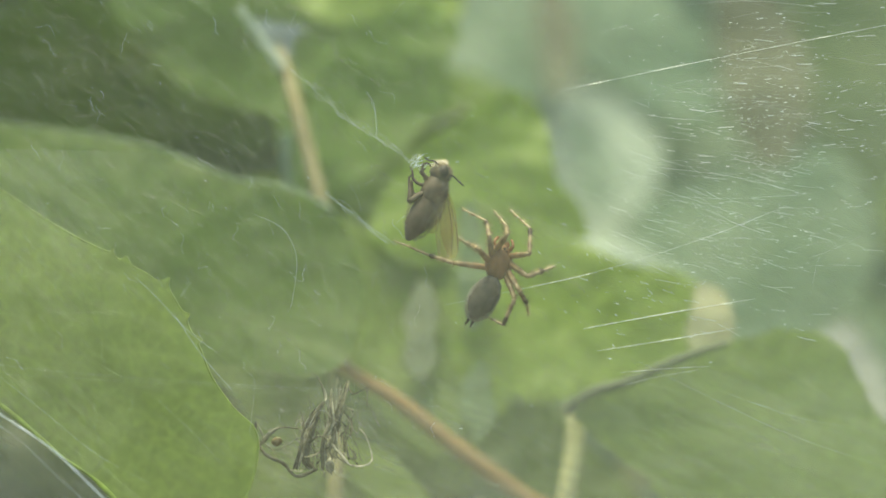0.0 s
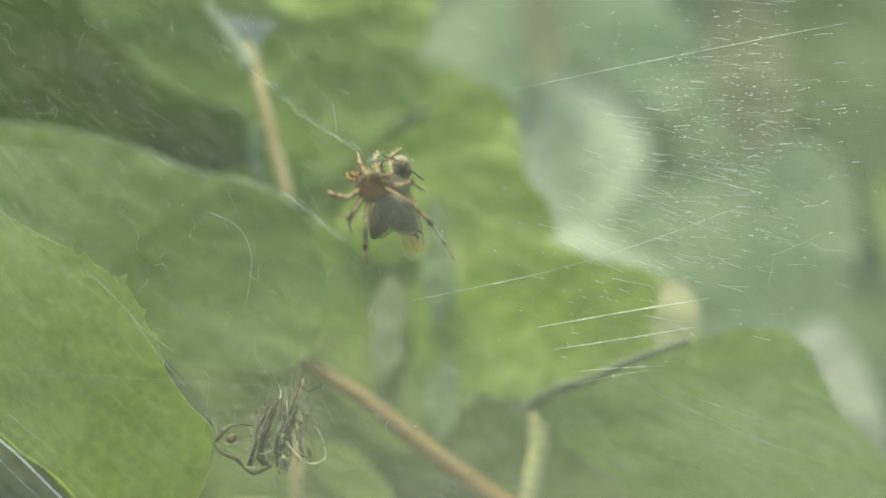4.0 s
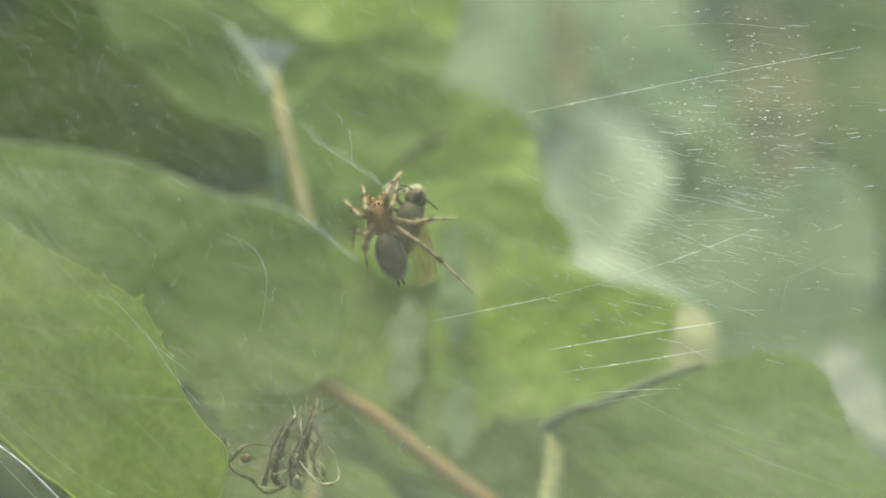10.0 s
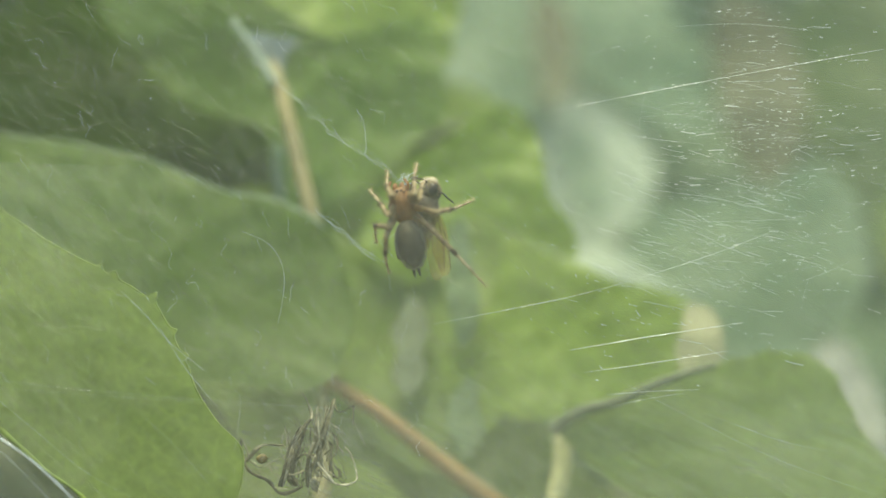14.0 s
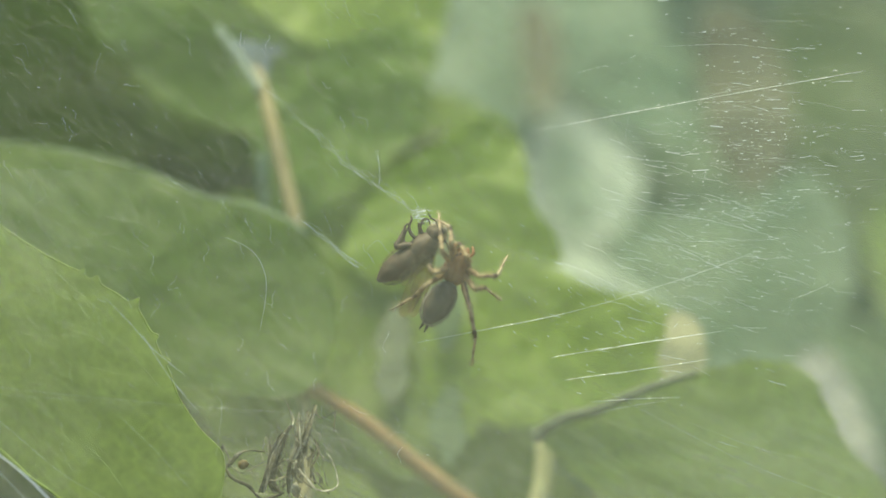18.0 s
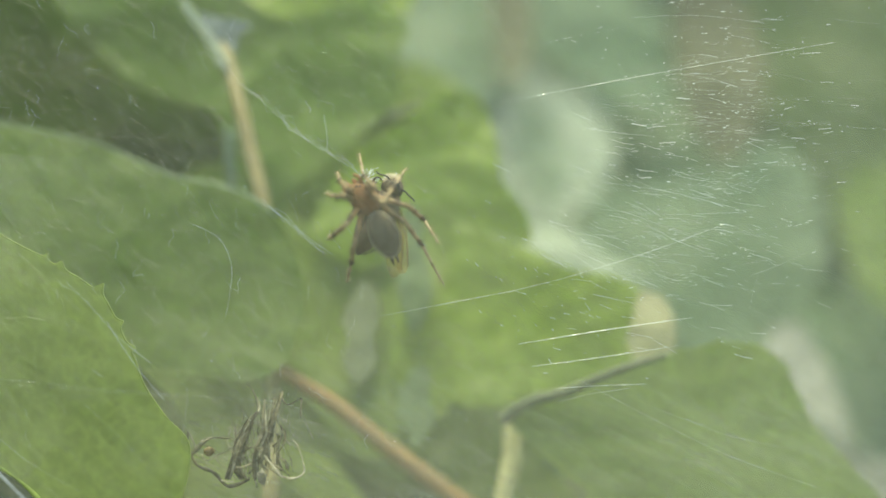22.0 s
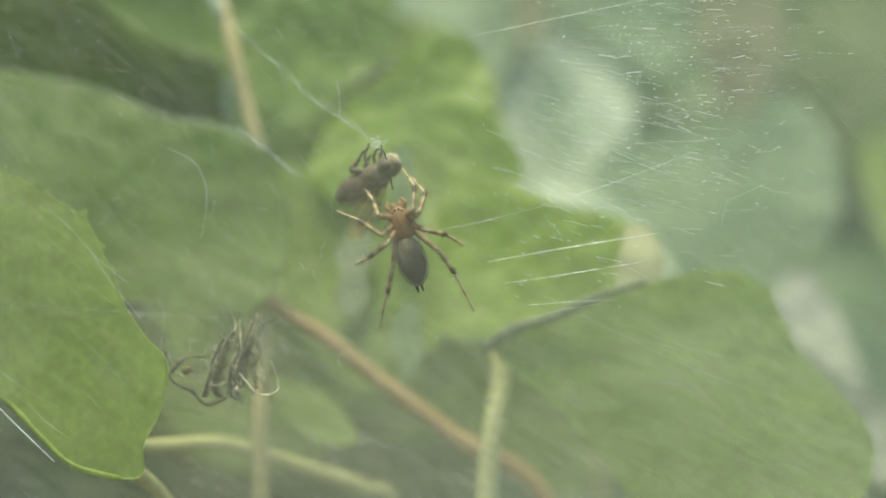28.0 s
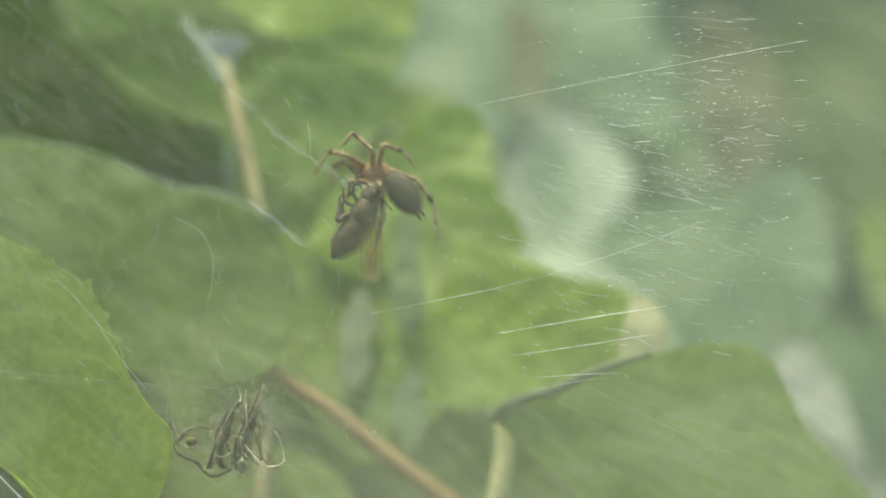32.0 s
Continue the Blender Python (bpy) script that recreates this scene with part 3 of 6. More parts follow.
    # Leaf painted whitish for the silk haze in front of it.
    blade(e, [(11, 34), (20, 37), (29, 32), (39, 27), (42, 17), (39, 9), (34, 4), (34, -3), (36, -9), (25, -9), (18, -2), (13, 6), (10, 19)], 0.118, LEAF_PALE, "pale leaf with silk haze painted into it", lean=(0.05, 0.4), wave=0.0018, seed=9)
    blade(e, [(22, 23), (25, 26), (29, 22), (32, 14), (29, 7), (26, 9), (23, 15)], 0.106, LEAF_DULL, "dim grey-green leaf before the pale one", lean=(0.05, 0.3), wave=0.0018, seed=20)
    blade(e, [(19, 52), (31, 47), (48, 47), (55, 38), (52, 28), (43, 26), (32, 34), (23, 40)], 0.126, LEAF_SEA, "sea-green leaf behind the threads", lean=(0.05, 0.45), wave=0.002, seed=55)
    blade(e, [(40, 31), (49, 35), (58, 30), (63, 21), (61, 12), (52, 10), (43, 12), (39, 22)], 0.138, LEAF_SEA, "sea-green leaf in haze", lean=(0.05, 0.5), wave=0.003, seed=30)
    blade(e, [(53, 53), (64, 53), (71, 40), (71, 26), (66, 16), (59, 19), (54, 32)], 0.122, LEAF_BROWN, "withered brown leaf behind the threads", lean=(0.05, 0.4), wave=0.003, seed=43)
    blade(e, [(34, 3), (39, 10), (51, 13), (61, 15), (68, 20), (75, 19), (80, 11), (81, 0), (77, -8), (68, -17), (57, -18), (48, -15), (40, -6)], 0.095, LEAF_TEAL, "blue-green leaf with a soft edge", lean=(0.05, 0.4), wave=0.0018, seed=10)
    # Blade added as a patch of white silk haze.
    blade(e, [(23, 2), (31, 3), (38, -1), (47, -8), (49, -15), (39, -11), (28, -7)], 0.088, LEAF_PALE, "whitish blade standing for silk haze", lean=(0.05, 0.4), wave=0.003, seed=45)
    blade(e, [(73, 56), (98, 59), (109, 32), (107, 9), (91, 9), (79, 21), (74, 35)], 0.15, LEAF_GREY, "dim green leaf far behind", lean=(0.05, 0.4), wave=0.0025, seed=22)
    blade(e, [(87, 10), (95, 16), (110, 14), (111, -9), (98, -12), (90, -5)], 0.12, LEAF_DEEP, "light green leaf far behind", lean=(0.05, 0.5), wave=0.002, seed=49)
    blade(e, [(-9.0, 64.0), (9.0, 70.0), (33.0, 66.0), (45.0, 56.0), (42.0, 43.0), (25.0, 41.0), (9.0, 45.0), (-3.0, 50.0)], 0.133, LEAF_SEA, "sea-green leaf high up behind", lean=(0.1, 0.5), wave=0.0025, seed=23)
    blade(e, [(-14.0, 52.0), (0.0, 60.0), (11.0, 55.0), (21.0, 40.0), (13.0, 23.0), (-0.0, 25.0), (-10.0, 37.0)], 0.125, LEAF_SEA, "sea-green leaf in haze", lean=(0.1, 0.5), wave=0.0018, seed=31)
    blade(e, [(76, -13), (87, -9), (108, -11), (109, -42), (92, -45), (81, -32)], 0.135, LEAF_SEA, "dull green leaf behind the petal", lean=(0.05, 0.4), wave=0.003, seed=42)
    blade(e, [(70, -14), (75, -13), (78, -17), (82, -24), (85, -35), (83, -36), (79, -32), (72, -26), (68, -21)], 0.085, PETAL, "dull white petal", lean=(0.05, 0.12), wave=0.002, seed=12)
    blade(e, [(82, -37), (89, -37), (102, -42), (102, -50), (88, -51)], 0.085, PETAL, "dull white petal low down", lean=(0.05, 0.12), wave=0.002, seed=53)
    blade(e, [(40, -9), (41, -5), (45, -6), (47, -11), (46, -15), (41, -16), (39, -13)], 0.039, PETAL_YELLOW, "cream-yellow petal", lean=(0.05, 0.2), wave=0.001, seed=13)
    # Not a petal: blade added for a grey smudge of haze.
    blade(e, [(-4.4, -5.2), (-2.5, -6.1), (-1.1, -10.3), (-2.0, -14.0), (-1.5, -17.7), (-3.5, -21.1), (-5.6, -20.4), (-6.9, -17.9), (-6.3, -14.1), (-7.5, -11.3), (-5.8, -8.0)], 0.0395, HAZE_GREY, "greyish patch standing for a smudge of silk haze", lean=(0.05, 0.36), wave=0.001, seed=14)
    blade(e, [(16.0, 52.0), (20.0, 53.0), (24.0, 46.0), (24.0, 36.0), (21.0, 30.0), (18.0, 33.0), (16.0, 43.0)], 0.116, LEAF_BROWN, "narrow withered brown leaf", lean=(0.1, 0.4), wave=0.003, seed=44)
    blade(e, [(41.0, -45.0), (48.0, -43.0), (56.0, -45.0), (60.0, -48.0), (54.0, -54.0), (44.0, -53.0)], 0.048, LEAF_BRIGHT, "light green leaf low down", wave=0.002, seed=16)
    stalk(e, [(53.0, 55.0, -52.0), (55.0, 55.0, -49.0), (59.0, 55.0, -46.0), (60.0, 55.0, -45.0)], 0.0012, 0.0009, PETAL_PINK, "dull pink bud", "bud")
    stalk(e, [(34.0, 112.0, 1.0), (36.0, 112.0, -29.0), (38.0, 110.0, -85.0), (41.0, 110.0, -243.0)], 0.0014, 0.002, STALK_GREEN, "pale stalk")


build_plants()


# ---- web ----
def threads(name, count, box, length, radius, heading, spread, mat, label, seed, wavy=0.0, bunched=False):
    """Fine silk strands as one mesh; heading: degrees up from x in the web's plane."""
    rng = random.Random(seed)
    verts, faces = [], []
    for _ in range(count):
        c = Vector([rng.gauss(*b) if bunched else rng.uniform(*b) for b in box])
        ang = radians(rng.gauss(heading, spread))
        L = rng.uniform(*length)
        d = Vector((math.cos(ang), rng.gauss(0, 0.03 if bunched else 0.12), math.sin(ang)))
        u = Vector((-d.z, 0, d.x))
        n = 3 if wavy < 0.05 else 7
        r = radius * rng.uniform(0.5, 1.0) * (1.6 if rng.random() < 0.12 else 1.0)
        ph, o = rng.uniform(0, 6.28), len(verts)
        bend = rng.gauss(0, wavy)
        for k in range(n):
            s = k / (n - 1) - 0.5
            p = c + d * L * s + u * L * (bend * (s * s * 2 - 0.25) + 0.3 * wavy * math.sin(ph + s * 7))
            for a in (0.5, 2.6, 4.7):
                verts.append(p + r * (math.cos(a) * u + math.sin(a) * Vector((0, 1, 0))))
        for k in range(n - 1):
            for j in range(3):
                a, b = o + 3 * k + j, o + 3 * k + (j + 1) % 3
                faces.append((a, b, b + 3, a + 3))
    return tagged(raw(name, verts, faces, mat), label, "web", kind="stuff")


def dashes(name, lines, box, span, radius, heading, spread, mat, label, seed):
    """Glints of taut threads put into shape: rows of dashes along lines not built."""
    rng = random.Random(seed)
    verts, faces = [], []
    for _ in range(lines):
        c = Vector([rng.gauss(*b) for b in box])
        ang = radians(rng.gauss(heading, spread))
        d = Vector((math.cos(ang), rng.gauss(0, 0.02), math.sin(ang)))
        u = Vector((-d.z, 0, d.x))
        L, s = rng.uniform(*span), 0.0
        while s < L:
            run = rng.choice((0.00012, 0.0002, 0.0003, 0.0006)) * rng.uniform(0.7, 1.4)
            r = radius * rng.uniform(0.5, 1.1)
            o = len(verts)
            for e in (0.0, 0.5, 1.0):
                p = c + d * (s - L / 2 + run * e) + u * 0.00012 * math.sin(s * 500)
                for a in (0.5, 2.6, 4.7):
                    verts.append(p + (r if e == 0.5 else 0.35 * r) * (math.cos(a) * u + math.sin(a) * Vector((0, 1, 0))))
            for k in range(2):
                for j in range(3):
                    a, b = o + 3 * k + j, o + 3 * k + (j + 1) % 3
                    faces.append((a, b, b + 3, a + 3))
            s += run + rng.expovariate(1 / 0.0006)
    return tagged(raw(name, verts, faces, mat), label, "web", kind="stuff")


def strand(parent, pts, r, mat=None, jitter=0.0, seed=0):
    p = spline(mm(pts), 16)
    for f, g in ((260, 1.0), (900, 0.35)) if jitter else ():
        p = [q + jitter * Vector((noise.noise(q * f + Vector((seed, 0, 0))), 0.5 * noise.noise(q * f + Vector((0, seed, 0))), noise.noise(q * f + Vector((0, 0, seed))))) * g for q in p]
    return part("strand", tube(p, [1.0 * r * (0.75 + 0.35 * noise.noise(q * 700)) * (0.3 + 0.7 * math.sin(math.pi * (i + 0.5) / len(p)) ** 0.6) for i, q in enumerate(p)], 5), mat or SILK, parent)


def gauze(name, box, depth, n, mat, label, wave, seed, lean=(0, 0)):
    (x0, x1), (z0, z1) = box
    verts, faces = [], []
    for j in range(n + 1):
        for i in range(n + 1):
            x, z = x0 + (x1 - x0) * i / n, z0 + (z1 - z0) * j / n
            y = depth + lean[0] * x + lean[1] * z + wave * noise.noise(Vector((x * 30, z * 30, seed))) + wave * 0.3 * noise.noise(Vector((x * 120, z * 120, seed)))
            verts.append((x, y, z))
    for j in range(n):
        for i in range(n):
            a = j * (n + 1) + i
            faces.append((a, a + 1, a + n + 2, a + n + 1))
    return tagged(raw(name, verts, faces, mat), label, "web", kind="stuff")


GAUZE_A = gauze_material("silk_film", 0.03, 0.11, 25, ((0, radians(50), 0), (5.0, 1.0, 1.0)), 700, -0.065, -0.02)
GAUZE_B = gauze_material("silk_film_fibres", 0.115, 0.205, 40, ((0, radians(35), 0), (6.0, 1.0, 1.0)), 900, -0.07, 0.05, (0.75, 1.3), 0, (0.65, 1.1))
gauze("web_sheet", ((-0.2, 0.2), (-0.15, 0.13)), 0.016, 90, GAUZE_A, "thin hazy white sheet of silk behind the insects", 0.003, 4)
gauze("web_sheet", ((-0.2, 0.2), (-0.15, 0.13)), -0.013, 90, GAUZE_B, "thin hazy white sheet of silk before the insects", 0.003, 9)
GAUZE_C = gauze_material("silk_film_near", 0.05, 0.15, 45, ((0, radians(48), 0), (7.0, 1.0, 1.0)), 1500, -0.03, -0.055, (0.4, 1.9))
gauze("web_sheet", ((-0.2, -0.022), (-0.15, 0.014)), 0.0015, 70, GAUZE_C, "thin fibrous white sheet of silk over the leaf", 0.0015, 12)
GAUZE_D = gauze_material("silk_film_low", 0.12, 0.30, 60, ((0, radians(20), 0), (6.0, 1.0, 1.0)), 900, -0.008, -0.026, (0.6, 1.5), 2)
gauze("web_sheet", ((-0.2, 0.2), (-0.15, -0.008)), 0.0125, 70, GAUZE_D, "hazy white sheet of silk low in the web", 0.0012, 15)
SWAY = []


def sways(ob, share):
    """Notes a piece of the web that gives way under the spider's weight, by that share."""
    SWAY.append((ob, share))
    return ob


sways(threads("web_fibres", 10000, ((-0.13, 0.02), (0.002, 0.010), (-0.08, 0.07)), (0.0004, 0.005), 0.000014, -48, 30, SILK_THIN, "tangle of fine white silk fibres", 21, 0.05), 0.25)
sways(threads("web_fibres", 3200, ((0.0, 0.12), (0.002, 0.010), (-0.08, 0.07)), (0.0004, 0.005), 0.000014, -18, 26, SILK_FAINT, "tangle of fine white silk fibres", 22, 0.04), 0.5)
threads("web_fibres", 3600, ((-0.13, -0.024), (-0.007, -0.001), (-0.085, 0.02)), (0.0005, 0.006), 0.000013, -38, 28, SILK_FAINT, "fine white silk fibres over the toothed leaf", 28, 0.06)
sways(threads("web_fibres", 700, ((-0.10, -0.02), (0.001, 0.010), (-0.01, 0.06)), (0.001, 0.005), 0.000012, -60, 45, SILK_THIN, "loose curling silk fibres", 26, 0.18), 0.3)
sways(threads("web_fibres", 800, ((-0.09, 0.004), (0.000, 0.007), (-0.012, 0.055)), (0.002, 0.011), 0.000012, -52, 22, SILK_THIN, "long taut slanting silk fibres", 41, 0.10), 0.3)
threads("web_fibres", 170, ((-0.09, -0.018), (-0.008, 0.000), (-0.05, 0.008)), (0.004, 0.015), 0.000013, -44, 16, SILK_THIN, "long slanting silk fibres over the leaf", 42, 0.05)
threads("web_fibres", 150, ((0.0, 0.075), (0.002, 0.007), (-0.05, -0.008)), (0.002, 0.010), 0.000013, -28, 22, SILK_THIN, "long slanting silk fibres low in the web", 43, 0.05)
sways(threads("web_fibres", 190, ((0.048, 0.010), (0.0055, 0.0012), (0.021, 0.012)), (0.002, 0.009), 0.000011, 1, 9, SILK_FINE, "fine silk fibres stretched side by side", 44, 0.02, True), 1.0)
threads("web_fibres", 150, ((-0.07, 0.0), (0.000, 0.006), (-0.03, 0.05)), (0.001, 0.0035), 0.00002, -70, 30, SILK, "loose bright silk ends", 45, 0.3)
# Sun glints modelled as short, thickened silk pieces without their threads.
sways(threads("web_glints", 300, ((0.047, 0.0095), (0.0055, 0.0008), (0.021, 0.013)), (0.0001, 0.0006), 0.00006, 2, 9, SILK, "short silk pieces standing for sun glints", 23, 0.03, True), 1.0)
sways(threads("web_glints", 38, ((0.050, 0.008), (0.0055, 0.0008), (0.021, 0.010)), (0.0008, 0.0030), 0.000056, 2, 7, SILK, "short silk pieces standing for sun glints", 29, 0.03, True), 1.0)
sways(threads("web_glints", 150, ((0.041, 0.011), (0.0055, 0.0008), (0.006, 0.008)), (0.0004, 0.0040), 0.00003, -15, 7, SILK, "short silk pieces standing for sun glints", 24, 0.03, True), 0.7)
sways(threads("web_glints", 90, ((0.027, 0.008), (0.0055, 0.0008), (-0.002, 0.006)), (0.0001, 0.0009), 0.00004, -35, 20, SILK, "silk specks standing for glints", 25, 0.03, True), 0.5)
threads("web_fibres", 420, ((-0.018, 0.006), (-0.001, 0.001), (-0.026, 0.005)), (0.0004, 0.0035), 0.000014, -40, 60, SILK_THIN, "fine pale silk round the withered scrap", 46, 0.2, True)
threads("web_glints", 150, ((-0.03, 0.03), (0.004, 0.0015), (0.0, 0.025)), (0.0001, 0.0005), 0.00003, -50, 40, SILK, "silk specks standing for glints", 27, 0.1, True)

sways(dashes("web_glints", 80, ((0.046, 0.009), (0.0055, 0.0008), (0.021, 0.012)), (0.003, 0.014), 0.000036, 1, 7, SILK, "rows of bright glints along taut threads", 31), 1.0)
sways(dashes("web_glints", 30, ((0.040, 0.009), (0.0055, 0.0008), (0.005, 0.006)), (0.003, 0.012), 0.000036, -15, 7, SILK, "rows of bright glints along taut threads", 32), 0.7)


def build_threads():
    w = sways(thing("spider_web", (0, 0, 0), "taut bright silk threads high in the spider's web", "web"), 1.0)
    strand(w, [(16.0, 5.0, 24.0), (20.5, 5.0, 25.0), (37.8, 5.0, 28.9), (56.4, 5.0, 32.9), (64.6, 5.0, 34.6)], 0.000045)
    strand(w, [(26.0, 5.0, -1.4), (38.8, 5.0, 3.1), (49.9, 5.0, 7.7)], 0.00004)
    strand(w, [(0.1, 4.0, -7.7), (10.9, 4.0, -5.2), (19.4, 4.0, -3.2), (26.3, 4.0, -1.2)], 0.000034)
    strand(w, [(31.2, 5.0, 9.1), (40.7, 5.0, 8.7), (53.3, 5.0, 9.5)], 0.000022)
    strand(w, [(30.7, 5.0, 13.1), (41.5, 5.0, 12.0), (51.6, 5.0, 9.9)], 0.000034)
    strand(w, [(26.8, 5.0, 21.2), (32.2, 5.0, 20.4), (38.6, 5.0, 20.0)], 0.000026)
    strand(w, [(34.4, 5.0, 37.0), (44.3, 5.0, 37.7), (54.2, 5.0, 37.0)], 0.00002)
    strand(w, [(30.1, 5.0, 26.9), (29.7, 5.0, 24.0), (29.4, 5.0, 21.5)], 0.00002)
    strand(w, [(29.9, 5.0, 10.3), (37.4, 5.0, 8.1), (44.9, 5.0, 5.6)], 0.000022)
    strand(w, [(55.0, 5.0, 0.8), (54.4, 5.0, -1.7), (53.9, 5.0, -5.0)], 0.000018)
    strand(w, [(53.8, 5.0, 0.3), (57.4, 5.0, 1.7), (61.5, 5.0, 3.8)], 0.00002)
    strand(w, [(20.9, 5.0, 5.0), (28.4, 5.0, 2.0), (33.5, 5.0, -1.3)], 0.00002)
    w = thing("spider_web", (0, 0, 0), "bright silk threads over the leaves", "web")
    strand(w, [(20.3, 4.0, -10.8), (32.7, 4.0, -8.3), (45.6, 4.0, -5.9)], 0.000052)
    strand(w, [(22.5, 4.0, -14.0), (32.8, 4.0, -12.2), (43.7, 4.0, -10.1)], 0.000044)
    strand(w, [(26.1, 4.0, -17.1), (32.8, 4.0, -16.4), (39.6, 4.0, -15.9)], 0.00003)
    strand(w, [(26.3, 4.0, -19.1), (31.2, 4.0, -17.7), (37.4, 4.0, -16.5)], 0.000022)
    strand(w, [(-67.4, -1.0, -17.1), (-51.7, -1.0, -18.4), (-32.9, -1.0, -19.4), (-13.2, -1.0, -20.0)], 0.000012)
    strand(w, [(-67.8, 1.0, -18.7), (-43.8, 1.0, -19.6), (-23.2, 1.0, -20.3)], 0.000007)
    strand(w, [(-27.9, 2.0, 5.1), (-24.5, 2.0, 3.7), (-22.7, 2.0, 1.9), (-21.6, 2.0, -1.0), (-21.7, 2.0, -4.7), (-22.3, 2.0, -8.4)], 0.000034)
    strand(w, [(-44.9, -1.0, -4.0), (-41.1, -1.0, -7.5), (-37.7, -1.0, -11.1), (-35.1, -1.0, -13.2), (-32.5, -1.0, -15.1)], 0.00004)
    strand(w, [(-39.1, -1.0, -9.1), (-37.0, -1.0, -12.3), (-34.2, -1.0, -16.1), (-30.3, -1.0, -20.4)], 0.000042)
    strand(w, [(-41.7, -2.0, -21.2), (-35.9, -2.0, -26.4), (-30.9, -2.0, -31.6)], 0.000014)
    strand(w, [(-28.1, 0.0, -17.9), (-27.2, 0.0, -20.3), (-28.5, 0.0, -32.7)], 0.000018)
    strand(w, [(28.8, 5.0, -15.5), (38.8, 5.0, -20.3), (51.4, 5.0, -25.9), (65.4, 5.0, -30.4)], 0.00002)
    strand(w, [(40.5, 5.0, -19.4), (51.3, 5.0, -23.0), (61.3, 5.0, -24.8)], 0.000014)
    strand(w, [(-13.9, 2.0, 9.5), (-12.9, 2.0, 7.8), (-12.2, 2.0, 6.0)], 0.000018)
    strand(w, [(-17.9, 6.0, 8.6), (-14.1, 6.0, 5.8), (-10.7, 6.0, 3.3), (-7.3, 6.0, 1.1)], 0.00003)
    strand(w, [(-68.0, -5.5, -21.0), (-63.0, -5.5, -24.0), (-55.0, -6.5, -29.0), (-47.0, -7.5, -36.0), (-41.0, -8.5, -41.0)], 0.00016)
    strand(w, [(-68.0, -5.5, -23.0), (-61.0, -5.5, -27.0), (-54.0, -6.5, -33.0), (-49.0, -7.5, -37.0)], 0.00003)
    strand(w, [(-67.0, -0.5, -17.0), (-59.0, -0.5, -23.0), (-50.0, -0.5, -30.0), (-42.0, -1.5, -34.0)], 0.00002)
    for k in range(5):
        strand(w, [(-18.0, 6.0, 8.6), (-14.5, 6.0, 5.9), (-11.5, 6.0, 3.5), (-8.4, 6.0, 1.4)], 0.000010 + 0.000005 * k, None, 0.0009, 2.9 * k + 9)


def build_line():
    """The silk from which the bee hangs; it runs up along z from the bee's feet."""
    w = thing("silk_line", (0, 0, 0), "loose bundle of white silk that holds the bee", "web")
    for k in range(6):
        strand(w, [(0.0, 0.0, -0.6), (0.2, 0.0, 3.0), (0.1, 0.0, 7.0), (-0.2, 0.0, 12.0), (0.6, 0.0, 19.0), (1.4, 0.0, 30.0)], 0.000010 + 0.000004 * k, SILK_FINE, 0.0014, 3.7 * k + 1)
    for k in range(3):
        strand(w, [(0.1, 0.0, 7.0), (2.2, 0.0, 8.6), (4.0, 0.0, 10.2)], 0.000011 + 0.000006 * k, None, 0.0006, 1.9 * k + 5)
    return w


build_threads()
LINE_OB = build_line()


# ---- withered tangle hanging in the web ----
DRY = plain_material("withered_grey_green", (0.062, 0.064, 0.032), (0.27, 0.26, 0.155), 1500, 0.6, 0.6)
DRY_DARK = plain_material("withered_dark", (0.078, 0.080, 0.045), (0.195, 0.19, 0.11), 1500, 0.6, 0.6)
DRY_PALE = plain_material("withered_pale", (0.16, 0.165, 0.10), (0.50, 0.49, 0.36), 1200, 0.7, 0.5)


def ribbon(pts, widths, twist):
    """A thin curled strip: a flat tube that turns about its length."""
    bm = bmesh.new()
    rings, n = [], len(pts)
    for i, p in enumerate(pts):
        d = (pts[min(i + 1, n - 1)] - pts[max(i - 1, 0)]).normalized()
        u = d.cross(Vector((0.1, -1.0, 0.07))).normalized()
        v = d.cross(u)
        a = twist + 1.1 * noise.noise(p * 300) + 0.15 * noise.noise(p * 1500)
        u, v = u * math.cos(a) + v * math.sin(a), v * math.cos(a) - u * math.sin(a)
        w = widths[i]
        rings.append([bm.verts.new(p + u * w * x + v * min(w * 0.35, 0.00013) * y) for x, y in ((1, 0), (0.6, 0.8), (0, 0.45), (-0.6, 0.8), (-1, 0), (-0.5, -1), (0.5, -1))])
    for a, b in zip(rings, rings[1:]):
        for k in range(7):
            bm.faces.new((a[k], a[(k + 1) % 7], b[(k + 1) % 7], b[k]))
    bm.faces.new(rings[0])
    bm.faces.new(rings[-1])
    bmesh.ops.recalc_face_normals(bm, faces=bm.faces)
    return bm


